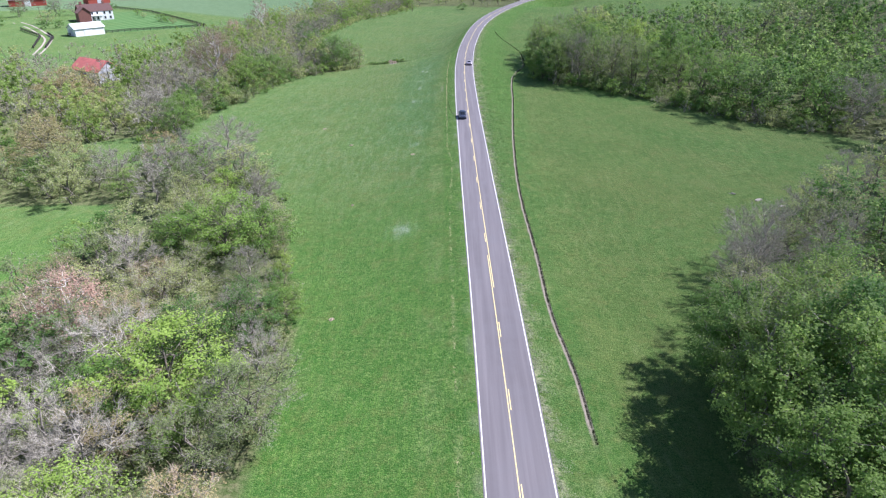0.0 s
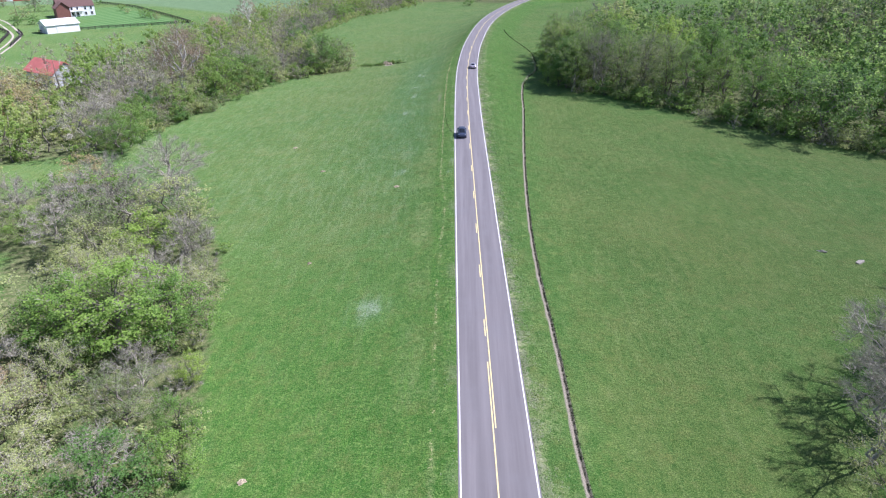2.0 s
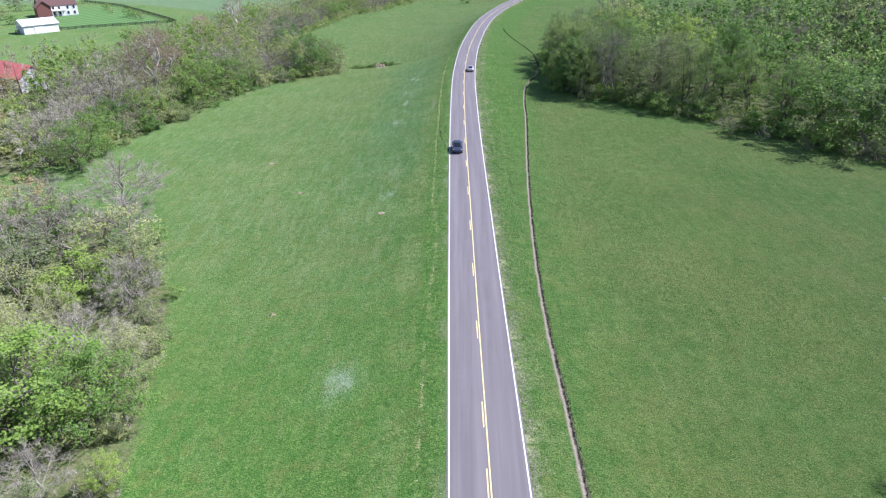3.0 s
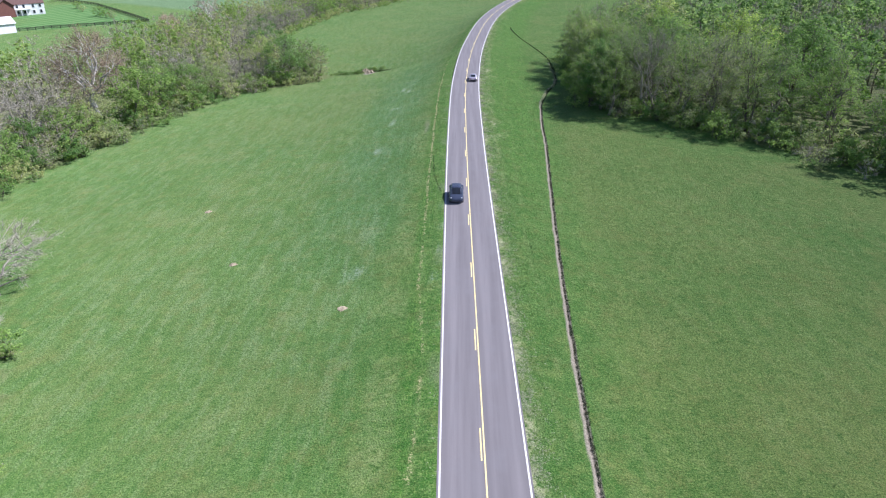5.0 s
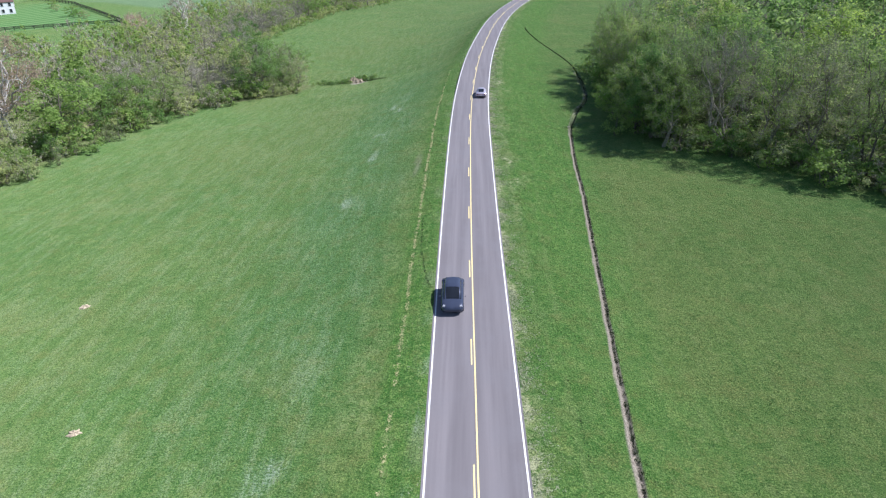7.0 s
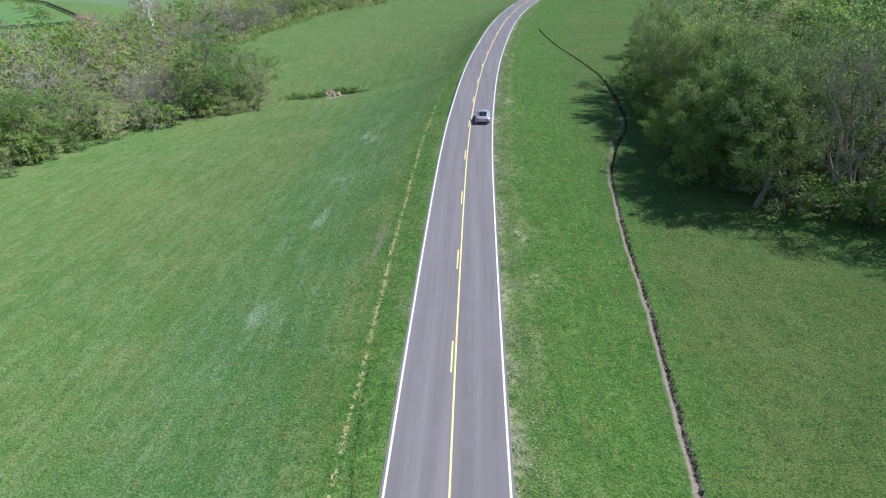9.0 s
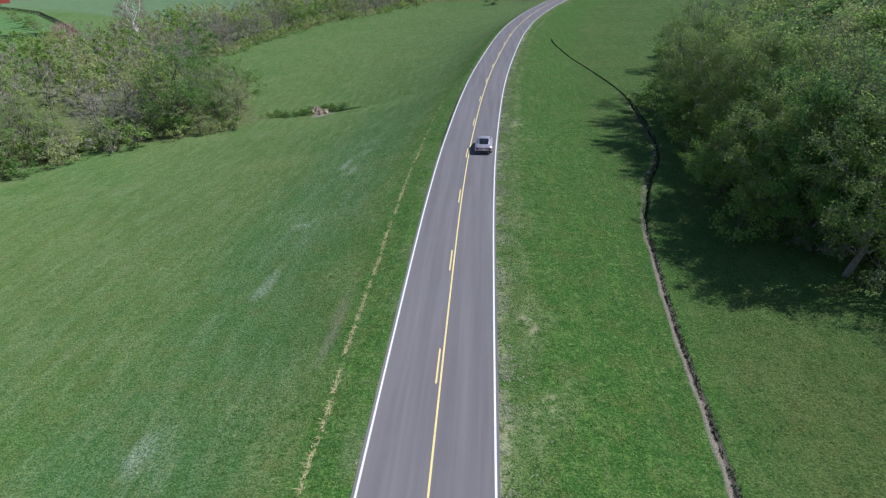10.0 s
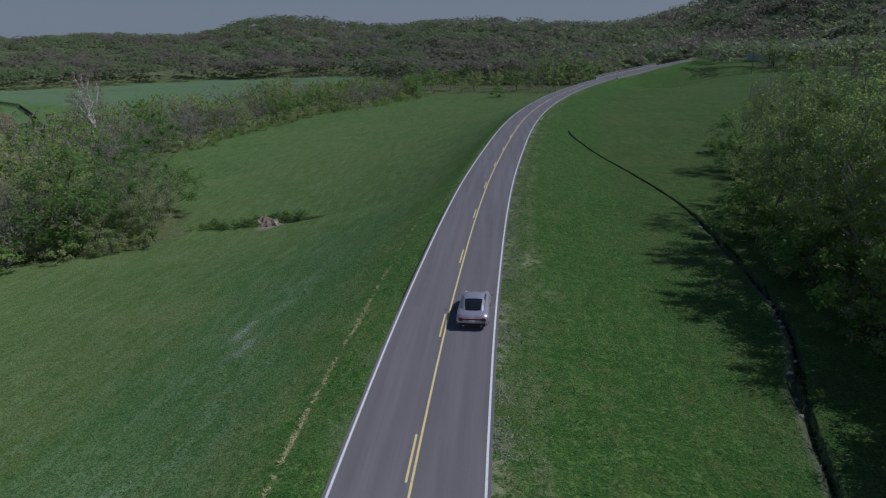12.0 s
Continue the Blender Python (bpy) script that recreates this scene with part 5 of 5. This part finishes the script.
# ---- farm in the valley ----
M_WHITE_TIN = plain("white_sheet_metal", (0.78, 0.8, 0.82), 0.45, 0.0, 0.06, 0.6)
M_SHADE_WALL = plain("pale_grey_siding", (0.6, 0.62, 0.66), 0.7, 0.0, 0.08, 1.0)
M_BRICK = plain("red_brick", (0.27, 0.12, 0.1), 0.85, 0.0, 0.2, 3.0)
M_SHINGLE = plain("brown_shingle", (0.19, 0.11, 0.1), 0.9, 0.0, 0.2, 3.0)
M_RED_TIN = plain("faded_red_roof", (0.55, 0.17, 0.15), 0.6, 0.0, 0.15, 0.8)
M_RED_BOARD = plain("red_barn_board", (0.42, 0.085, 0.06), 0.8, 0.0, 0.15, 2.0)
M_WINDOW = plain("window_pane", (0.03, 0.035, 0.045), 0.1, 0.0, 0.1, 2.0, 0.6)
M_FENCE = plain("black_fence_board", (0.035, 0.03, 0.028), 0.85, 0.0, 0.2, 3.0)
M_POLE = plain("weathered_pole", (0.2, 0.16, 0.13), 0.9, 0.0, 0.2, 3.0)
M_CONCRETE = plain("weathered_concrete", (0.36, 0.35, 0.34), 0.9, 0.0, 0.15, 2.0)
M_STEEL = plain("galvanised_steel", (0.45, 0.46, 0.48), 0.45, 0.7, 0.1, 2.0)
M_STONE = plain("pale_stone", (0.46, 0.42, 0.37), 0.9, 0.0, 0.25, 5.0, 0.2, 0.02)
M_EARTH = plain("pale_earth", (0.44, 0.37, 0.27), 0.95, 0.0, 0.35, 6.0, 0.2, 0.04)
M_GRAVEL = plain("pale_gravel", (0.42, 0.38, 0.32), 0.95, 0.0, 0.2, 3.0, 0.2, 0.02)


def gable_walls(w, d, eave, ridge):
    """Walls of a gabled building: ridge along x, w by d."""
    bm = bmesh.new()
    prof = [(-d / 2, -0.6), (d / 2, -0.6), (d / 2, eave), (0, ridge), (-d / 2, eave)]
    rings = [[bm.verts.new((x, y, z)) for y, z in prof] for x in (-w / 2, w / 2)]
    for k in range(5):
        bm.faces.new((rings[0][k], rings[0][(k + 1) % 5], rings[1][(k + 1) % 5], rings[1][k]))
    bm.faces.new(rings[0][::-1]), bm.faces.new(rings[1])
    bmesh.ops.recalc_face_normals(bm, faces=bm.faces[:])
    return bm


def gable_roof(w, d, eave, ridge, over=0.5, thick=0.18):
    bm = bmesh.new()
    s = (ridge - eave) / (d / 2)
    prof = [(-d / 2 - over, eave - s * over + 0.04), (0, ridge + 0.04), (d / 2 + over, eave - s * over + 0.04), (d / 2 + over, eave - s * over + 0.04 + thick), (0, ridge + 0.04 + thick), (-d / 2 - over, eave - s * over + 0.04 + thick)]
    rings = [[bm.verts.new((x, y, z)) for y, z in prof] for x in (-w / 2 - over, w / 2 + over)]
    for k in range(6):
        bm.faces.new((rings[0][k], rings[0][(k + 1) % 6], rings[1][(k + 1) % 6], rings[1][k]))
    for r in rings:
        bm.faces.new((r[0], r[1], r[4], r[5])), bm.faces.new((r[1], r[2], r[3], r[4]))
    bmesh.ops.recalc_face_normals(bm, faces=bm.faces[:])
    return bm


def window_on(parent, x, y, z, w, h, along_x=True):
    """A framed window set into a wall face."""
    t = 0.09
    f = part("window", a_box(x - (w / 2 if along_x else t), y - (t if along_x else w / 2), z, x + (w / 2 if along_x else t), y + (t if along_x else w / 2), z + h), M_WHITE_TIN, parent, "white window frame")
    t2 = t + 0.03
    w2, h2 = w - 0.24, h - 0.24
    part("pane", a_box(x - (w2 / 2 if along_x else t2), y - (t2 if along_x else w2 / 2), z + 0.12, x + (w2 / 2 if along_x else t2), y + (t2 if along_x else w2 / 2), z + 0.12 + h2), M_WINDOW, f)


def building(name, label, category, at, turn, w, d, eave, ridge, wall, roof):
    ob = tagged(new(name), label, category)
    ob.matrix_basis = pose(at[0], at[1], float(height(*at)), 0, 0, turn)
    part("wall", gable_walls(w, d, eave, ridge), wall, ob)
    part("roof", gable_roof(w, d, eave, ridge), roof, ob)
    return ob


shed = building("farm_shed", "long white sheet-metal farm shed", "shed", (-193, 362), 50, 15, 9.5, 3.9, 6.0, M_WHITE_TIN, M_WHITE_TIN)
part("door", a_box(-7.6, -2.2, 0, -7.48, 2.2, 3.4), M_SHADE_WALL, shed, "grey sliding door")
part("door", a_box(-3, -4.87, 0, 1, -4.75, 3.2), M_WHITE_TIN, shed, "white sliding door")
house = building("farmhouse", "two-storey brick farmhouse with a white porch", "house", (-222, 430), 42, 18.5, 10, 5.6, 9.2, M_BRICK, M_SHINGLE)
wing = part("wing", gable_walls(7, 7, 5.6, 8.6), M_BRICK, house)
wing.matrix_basis = pose(-8.5, -7.5, 0, 0, 0, 90)
wing_roof = part("wing_roof", gable_roof(7, 7, 5.6, 8.6), M_SHINGLE, house)
wing_roof.matrix_basis = pose(-8.5, -7.5, 0, 0, 0, 90)
part("siding", a_box(-4.5, -5.25, -0.4, 9.35, -5.02, 5.5), M_WHITE_TIN, house, "white boarded front")
part("porch_roof", a_box(-4.2, -7.8, 2.9, 3.0, -5.3, 3.2, bevel=0.05), M_WHITE_TIN, house, "white porch roof")
for px in (-4.0, -1.7, 0.6, 2.8):
    part("porch_post", a_box(px - 0.15, -7.7, -0.4, px + 0.15, -7.4, 2.9), M_WHITE_TIN, house)
for k, px in enumerate((-2.8, 0.2, 4.4, 7.6)):
    for pz in (0.7, 3.5):
        window_on(house, px, -5.26, pz, 1.3, 1.7)
for py in (-3.0, 0, 3.0):
    window_on(house, 9.75, py, 3.4, 1.2, 1.7, False)
for px in (-7, 6):
    part("chimney", a_box(px - 0.6, -0.5, 7.6, px + 0.6, 0.5, 10.8), M_BRICK, house, "brick chimney")
barn = building("red_barn", "red board barn with a white metal roof", "barn", (-313, 512), 30, 24, 12, 5, 8, M_RED_BOARD, M_WHITE_TIN)
part("door", a_box(-2, -6.12, 0, 2, -6.0, 4), M_WHITE_TIN, barn, "white sliding door")
barn = building("red_barn", "small red barn with a pale metal roof", "barn", (-267, 523), 50, 16, 9, 4, 6.4, M_RED_BOARD, M_WHITE_TIN)
part("door", a_box(-1.5, -4.62, 0, 1.5, -4.5, 3.2), M_SHADE_WALL, barn, "grey sliding door")
old = building("red_roofed_barn", "low barn under a faded red metal roof among trees", "barn", (-131, 248), -30, 16, 9, 4.2, 7.4, M_SHADE_WALL, M_RED_TIN)
part("door", a_box(-2, -5.12, 0, 2, -5.0, 3), M_RED_BOARD, old, "red plank door")
far_house = building("hill_house", "low dark-roofed house on the wooded slope", "house", (165, 594), 20, 26, 12, 4.5, 8, M_SHADE_WALL, M_SHINGLE)
for px in (-8, -2, 4, 9):
    window_on(far_house, px, -6.05, 1.2, 1.8, 1.8)


def fence(points, label, spacing=3.2, rails=(0.5, 0.95, 1.35)):
    """A board fence along a line of points."""
    ob = tagged(new("fence"), label, "fence", "farm fences")
    x0, y0 = points[0]
    ob.matrix_basis = pose(x0, y0, 0)
    pts = []
    for (ax, ay), (bx, by) in zip(points, points[1:]):
        n = max(1, round(math.hypot(bx - ax, by - ay) / spacing))
        pts += [(ax + (bx - ax) * i / n, ay + (by - ay) * i / n) for i in range(n)]
    pts.append(points[-1])
    zs = [float(height(*p)) for p in pts]
    post = None
    for (px, py), z in zip(pts, zs):
        if post is None:
            post = part("post", a_box(-0.1, -0.1, -0.3, 0.1, 0.1, 1.5), M_FENCE, ob).data
            ob.children[0].location = (px - x0, py - y0, z)
        else:
            o = part("post", post, None, ob)
            o.location = (px - x0, py - y0, z)
    for h in rails:
        bm = bmesh.new()
        for (a, b, za, zb) in zip(pts, pts[1:], zs, zs[1:]):
            dx, dy = b[0] - a[0], b[1] - a[1]
            q = math.hypot(dx, dy)
            nx, ny = -dy / q * 0.07, dx / q * 0.07
            v = [bm.verts.new((p[0] - x0 + s * nx, p[1] - y0 + s * ny, z + h + k)) for p, z in ((a, za), (b, zb)) for s in (-1, 1) for k in (-0.11, 0.11)]
            for f in ((0, 1, 5, 4), (2, 6, 7, 3), (0, 4, 6, 2), (1, 3, 7, 5), (0, 2, 3, 1), (4, 5, 7, 6)):
                bm.faces.new([v[i] for i in f])
        part("rail", bm, M_FENCE, ob)
    return ob


fence([(-200, 356), (-176, 376), (-158, 386), (-141, 392)], "black board fence round the farmhouse lawn")
fence([(-238, 490), (-201, 465), (-166, 425), (-140, 393)], "black board fence round the farmhouse lawn")
fence([(-196, 318), (-212, 352), (-238, 378)], "black board fence beside the farm track")
fence([(-190, 318), (-203, 348), (-214, 362)], "black board fence beside the farm track")


def land_strip(name, points, width, material, label, category):
    """A track that lies on the ground."""
    xs, ys = zip(*points)
    t = np.linspace(0, len(points) - 1, len(points) * 10)
    k = np.arange(len(points))
    px, py = spline(t, k, xs), spline(t, k, ys)
    dx, dy = np.gradient(px), np.gradient(py)
    q = np.hypot(dx, dy)
    V, F = [], []
    for o in (-width / 2, 0.0, width / 2):
        for a, b, c, d in zip(px, py, -dy / q, dx / q):
            V.append((a + o * c, b + o * d, float(height(a + o * c, b + o * d)) + 0.07))
    n = len(px)
    for i in range(2):
        F += [(i * n + j, i * n + j + 1, (i + 1) * n + j + 1, (i + 1) * n + j) for j in range(n - 1)]
    return tagged(new(name, mesh_of(name, V, F, [material])), label, category, kind="structure")


land_strip("farm_track_1", [(-186, 300), (-196, 325), (-206, 345), (-222, 366), (-244, 392), (-262, 410)], 0.9, M_GRAVEL, "pale wheel track leading to the farm", "track")
land_strip("farm_track_2", [(-183, 300), (-193, 325), (-203, 346), (-219, 368), (-241, 395), (-259, 413)], 0.9, M_GRAVEL, "pale wheel track leading to the farm", "track")
land_strip("far_lane", [(96, 600), (140, 628), (200, 655), (280, 670)], 4.5, M_GRAVEL, "pale lane beyond the bridge", "lane")
land_strip("far_lane_west", [(-420, 505), (-300, 535), (-210, 560), (-120, 600)], 2.0, M_POLE, "thin brown farm lane across the valley", "lane")

for kind, x, y, H in (("bare", -270, 470, 9), ("olive", -255, 445, 9), ("green", -222, 388, 5), ("green", -228, 384, 5), ("olive", -276, 440, 9), ("green", -176, 418, 5), ("bright", -170, 413, 4), ("tan", -165, 408, 3.5),
                      ("olive", -196, 440, 3.5), ("green", -205, 452, 4), ("bare", -245, 452, 9), ("olive", -238, 405, 8), ("bare", -290, 470, 9), ("green", -236, 484, 4), ("green", -262, 396, 7)):
    plant(kind, x, y, H * 1.1, 1, 1.45, "trees round the farmhouse")


def utility_pole(x, y, H=9):
    ob = tagged(new("utility_pole"), "weathered wooden utility pole with a crossarm", "pole", "utility poles")
    ob.matrix_basis = pose(x, y, float(height(x, y)), 0, 0, 20)
    bm = bmesh.new()
    bmesh.ops.create_cone(bm, cap_ends=True, segments=10, radius1=0.17, radius2=0.11, depth=H + 0.6, matrix=Matrix.Translation((0, 0, H / 2 - 0.3)))
    part("pole", bm, M_POLE, ob)
    part("crossarm", a_box(-1.2, -0.07, H - 0.8, 1.2, 0.07, H - 0.62), M_POLE, ob)
    for px in (-1.05, -0.5, 0.5, 1.05):
        part("insulator", a_box(px - 0.05, -0.05, H - 0.62, px + 0.05, 0.05, H - 0.45, bevel=0.02), M_CONCRETE, ob)


utility_pole(-26, 468)
utility_pole(109, 470, 10)
utility_pole(-248, 416, 9)


# ---- bridge ----
def build_bridge():
    y0, y1 = 440, 540
    ob = tagged(new("bridge"), "low concrete road bridge with steel guardrails over the creek", "bridge")
    ob.matrix_basis = pose(float(road_x(y0)), y0, 0)
    x0 = float(road_x(y0))
    ys = np.linspace(y0, y1, 21)
    cx = road_x(ys)
    dx = np.gradient(cx, ys)
    nx, ny = 1 / np.hypot(1, dx), -dx / np.hypot(1, dx)

    def band(o0, o1, z0, z1):
        rings = []
        for a, b, c, d in zip(cx, ys, nx, ny):
            rings.append([(a - x0 + o * c, b - y0 + o * d, z) for o, z in ((o0, z0), (o1, z0), (o1, z1), (o0, z1))])
        bm = shell(rings)
        for f in bm.faces:
            f.smooth = False
        return bm

    part("deck", band(-4.2, 4.2, -0.9, -0.14), M_CONCRETE, ob)
    for s in (-1, 1):
        part("kerb", band(s * 3.9 - 0.25, s * 3.9 + 0.25, -0.13, 0.3), M_CONCRETE, ob)
        part("guardrail", band(s * 3.9 - 0.04, s * 3.9 + 0.04, 0.55, 0.9), M_STEEL, ob, "galvanised guardrail")
        post = None
        for a, b, c, d in zip(cx, ys, nx, ny):
            o = part("rail_post", post or a_box(-0.08, -0.08, 0.25, 0.08, 0.08, 0.95), M_STEEL, ob)
            post = o.data
            o.location = (a - x0 + s * 3.9 * c, b - y0 + s * 3.9 * d, 0)
    for k in (6, 13):
        part("pier", a_box(cx[k] - x0 - 3.2, ys[k] - y0 - 0.5, -9.5, cx[k] - x0 + 3.2, ys[k] - y0 + 0.5, -0.9, bevel=0.1), M_CONCRETE, ob)


build_bridge()


def rock(x, y, size, long, rng, label, group):
    bm = bmesh.new()
    bmesh.ops.create_icosphere(bm, subdivisions=1, radius=1.0)
    for v in bm.verts:
        v.co *= 1 + 0.22 * rng.standard_normal()
    ob = part("rock", bm, M_STONE)
    ob.matrix_basis = Matrix.LocRotScale((x, y, float(height(x, y)) + 0.2 * size), Euler((0, 0, rng.uniform(-0.6, 0.6))), (size * long, size, size * 0.6))
    tagged(ob, label, "rock", group)


def scatter_rocks():
    """Pale stones washed bare in the creek bed, and a few slabs out in the field."""
    rng = np.random.default_rng(31)
    for i in range(26):
        y = 208 + 40 * rng.uniform() if i > 9 else 228 + 6 * rng.uniform()
        x = float(ditch_x(y)) - 0.2 + rng.normal(0, 0.25)
        rock(x, y, rng.uniform(0.07, 0.17), 1.4, rng, "pale weathered stone in the creek bed", "rocks in the creek")
    for x, y in ((50.0, 109.2), (53.2, 106.2), (56.0, 103.4)):
        rock(x, y, 0.3, 2.6, rng, "long pale slab of rock lying in the pasture", "slabs in the pasture")


scatter_rocks()


def dirt_mound(x, y, r, seed, up=1.0):
    """A low heap of bare pale earth thrown up in the grass."""
    rng = np.random.default_rng(seed)
    bm = bmesh.new()
    rings = []
    for f, h in ((1.0, -0.03), (0.72, 0.06), (0.35, 0.13)):
        ring = []
        for k in range(14):
            a = 6.283 * k / 14
            q = r * f * (1 + 0.28 * rng.standard_normal())
            ring.append(bm.verts.new((q * math.cos(a), 0.8 * q * math.sin(a), up * h * (1 + 0.4 * rng.standard_normal()))))
        rings.append(ring)
    tip = bm.verts.new((0, 0, 0.15 * up))
    for a, b in zip(rings, rings[1:]):
        for k in range(14):
            bm.faces.new((a[k], a[(k + 1) % 14], b[(k + 1) % 14], b[k]))
    for k in range(14):
        bm.faces.new((rings[-1][k], rings[-1][(k + 1) % 14], tip))
    ob = part("dirt_mound", bm, M_EARTH)
    ob.matrix_basis = pose(x, y, float(height(x, y)))
    tagged(ob, "small mound of bare pale earth in the pasture", "mound", "mounds in the pasture")


for k, (x, y, r, up) in enumerate(((-6.5, 133.0, 0.55, 1), (-21.1, 145.0, 0.5, 1), (-30.5, 163, 0.5, 1), (-15.7, 108, 0.35, 1), (-13, 70.5, 0.4, 1), (-22.2, 273.0, 1.5, 4.5), (-23.8, 274.2, 1.1, 5), (-20.8, 273.6, 0.9, 3))):
    dirt_mound(x, y, r, 40 + k, up)


# ---- grass and weeds ----
def blades(name, xy, h, w, lean, material, label, seed, per=3):
    """Tufts of a few blades each at the given places."""
    rng = np.random.default_rng(seed)
    n = len(xy)
    z = height(xy[:, 0], xy[:, 1])
    root = np.repeat(np.column_stack([xy, z]), per, 0) + np.column_stack([rng.normal(0, 0.07, (n * per, 2)), np.zeros(n * per)])
    a = rng.uniform(0, 6.28, n * per)
    side = np.column_stack([np.cos(a), np.sin(a), np.zeros(n * per)]) * w * rng.uniform(0.6, 1.4, (n * per, 1))
    tip = root + np.column_stack([rng.normal(0, lean, (n * per, 2)), h * rng.uniform(0.4, 1.3, n * per)])
    v = np.stack([root - side, root + side, tip], 1).reshape(-1, 3)
    f = np.arange(len(v), dtype=np.int32)
    me = bpy.data.meshes.new(name)
    me.vertices.add(len(v))
    me.vertices.foreach_set("co", v.ravel())
    me.loops.add(len(v))
    me.loops.foreach_set("vertex_index", f)
    me.polygons.add(len(v) // 3)
    me.polygons.foreach_set("loop_start", np.arange(0, len(v), 3, dtype=np.int32))
    me.materials.append(material)
    me.update(calc_edges=True)
    return tagged(new(name, me), label, "grass", kind="stuff")


M_BLADE = leaf_material("grass_blades", (0.1, 0.2, 0.045), (0.24, 0.31, 0.1), 0.05)
M_WEED = leaf_material("bleached_verge_weeds", (0.5, 0.52, 0.32), (0.74, 0.73, 0.54), 0.05)
M_STRAW = leaf_material("dry_grass_blades", (0.46, 0.45, 0.22), (0.66, 0.62, 0.36), 0.05)
rng = np.random.default_rng(17)
xy = np.column_stack([6 + 15 * rng.standard_normal(40000), 160 + 50 * rng.standard_normal(40000)])
off = np.abs(xy[:, 0] - road_x(xy[:, 1]))
keep = (off > 3.15) & (np.abs(xy[:, 0] - ditch_x(xy[:, 1])) > 0.45) & (rng.uniform(0, 1, len(xy)) < 0.5 + 0.5 * wobble(xy[:, 0], xy[:, 1], 2.3))
blades("grass_tufts", xy[keep], 0.1, 0.028, 0.1, M_BLADE, "uneven tufts of spring grass", 18)
y = rng.uniform(35, 300, 24000)
s = np.where(rng.uniform(0, 1, 24000) < 0.03, -1.0, 1.0)
xy = np.column_stack([road_x(y) + s * (3.08 + rng.gamma(1.2, 0.42, 24000)), y])
xy = xy[wobble(xy[:, 0], xy[:, 1], 1.5, 9) + 0.5 * wobble(xy[:, 0], xy[:, 1], 0.4, 2) > 0.0]
blades("verge_weeds", xy, 0.07, 0.024, 0.08, M_WEED, "dry straw-coloured weeds along the tarmac", 19)
# blades coloured nearly black draw the ragged shade under the ditch's right-hand lip
M_DARK_BLADE = leaf_material("dark_grass_blades", (0.025, 0.04, 0.015), (0.07, 0.1, 0.035), 0.05)
y, at = [], 47.0
while at < 252:
    run = float(rng.gamma(1.5, 0.5))
    y += list(at + run * rng.uniform(0, 1, int(run * 26) + 1))
    at += run + float(rng.gamma(1.0, 0.14))
y = np.array(y)
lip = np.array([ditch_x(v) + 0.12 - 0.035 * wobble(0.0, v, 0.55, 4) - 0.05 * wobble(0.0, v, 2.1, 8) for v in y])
blades("ditch_grass", np.column_stack([lip + rng.normal(0.01, 0.05, len(y)), y]), 0.13, 0.035, 0.07, M_DARK_BLADE, "ragged grass along the lip of the ditch, coloured dark for its shade", 21)
y, at = [], 40.0
while at < 250:
    full = float(np.interp(at, (40, 120, 150, 175, 225, 250), (0.25, 0.35, 0.6, 1.0, 1.0, 0.4)))
    run = float(rng.gamma(1.2, 1.1)) * (0.4 + 0.6 * full)
    y += list(at + run * rng.uniform(0, 1, int(run * full * rng.uniform(18, 45))))
    at += run + float(rng.gamma(1.0, 0.4)) / full
y = np.array(y)
xy = np.column_stack([road_x(y) - straw_off(y) + rng.normal(0, 0.05, len(y)) + 0.1 * wobble(y * 0, y, 4, 2), y])
blades("straw_line", xy, 0.05, 0.032, 0.09, M_STRAW, "thin line of dry mown straw in the verge", 20)
# thin lines of dark blades drawn along tyre ruts in the verges
rut = np.concatenate([np.full(n, k) for k, n in enumerate((330, 60, 40))])
y = np.concatenate([rng.uniform(a, b, n) for a, b, n in ((159.3, 174, 330), (139.5, 144.5, 60), (180.5, 183.5, 40))])
side = np.where(rut == 0, np.interp(y, (159.3, 160.2, 163.4, 166.4, 168.3, 176), (-3.3, -3.65, -4.16, -4.5, -4.65, -4.9)), np.where(rut == 1, 6.4, 6.2))
blades("rut_grass", np.column_stack([road_x(y) + side + rng.normal(0, 0.03, len(y)), y]), 0.04, 0.022, 0.04, M_DARK_BLADE, "dark grass blades along a tyre rut", 22)
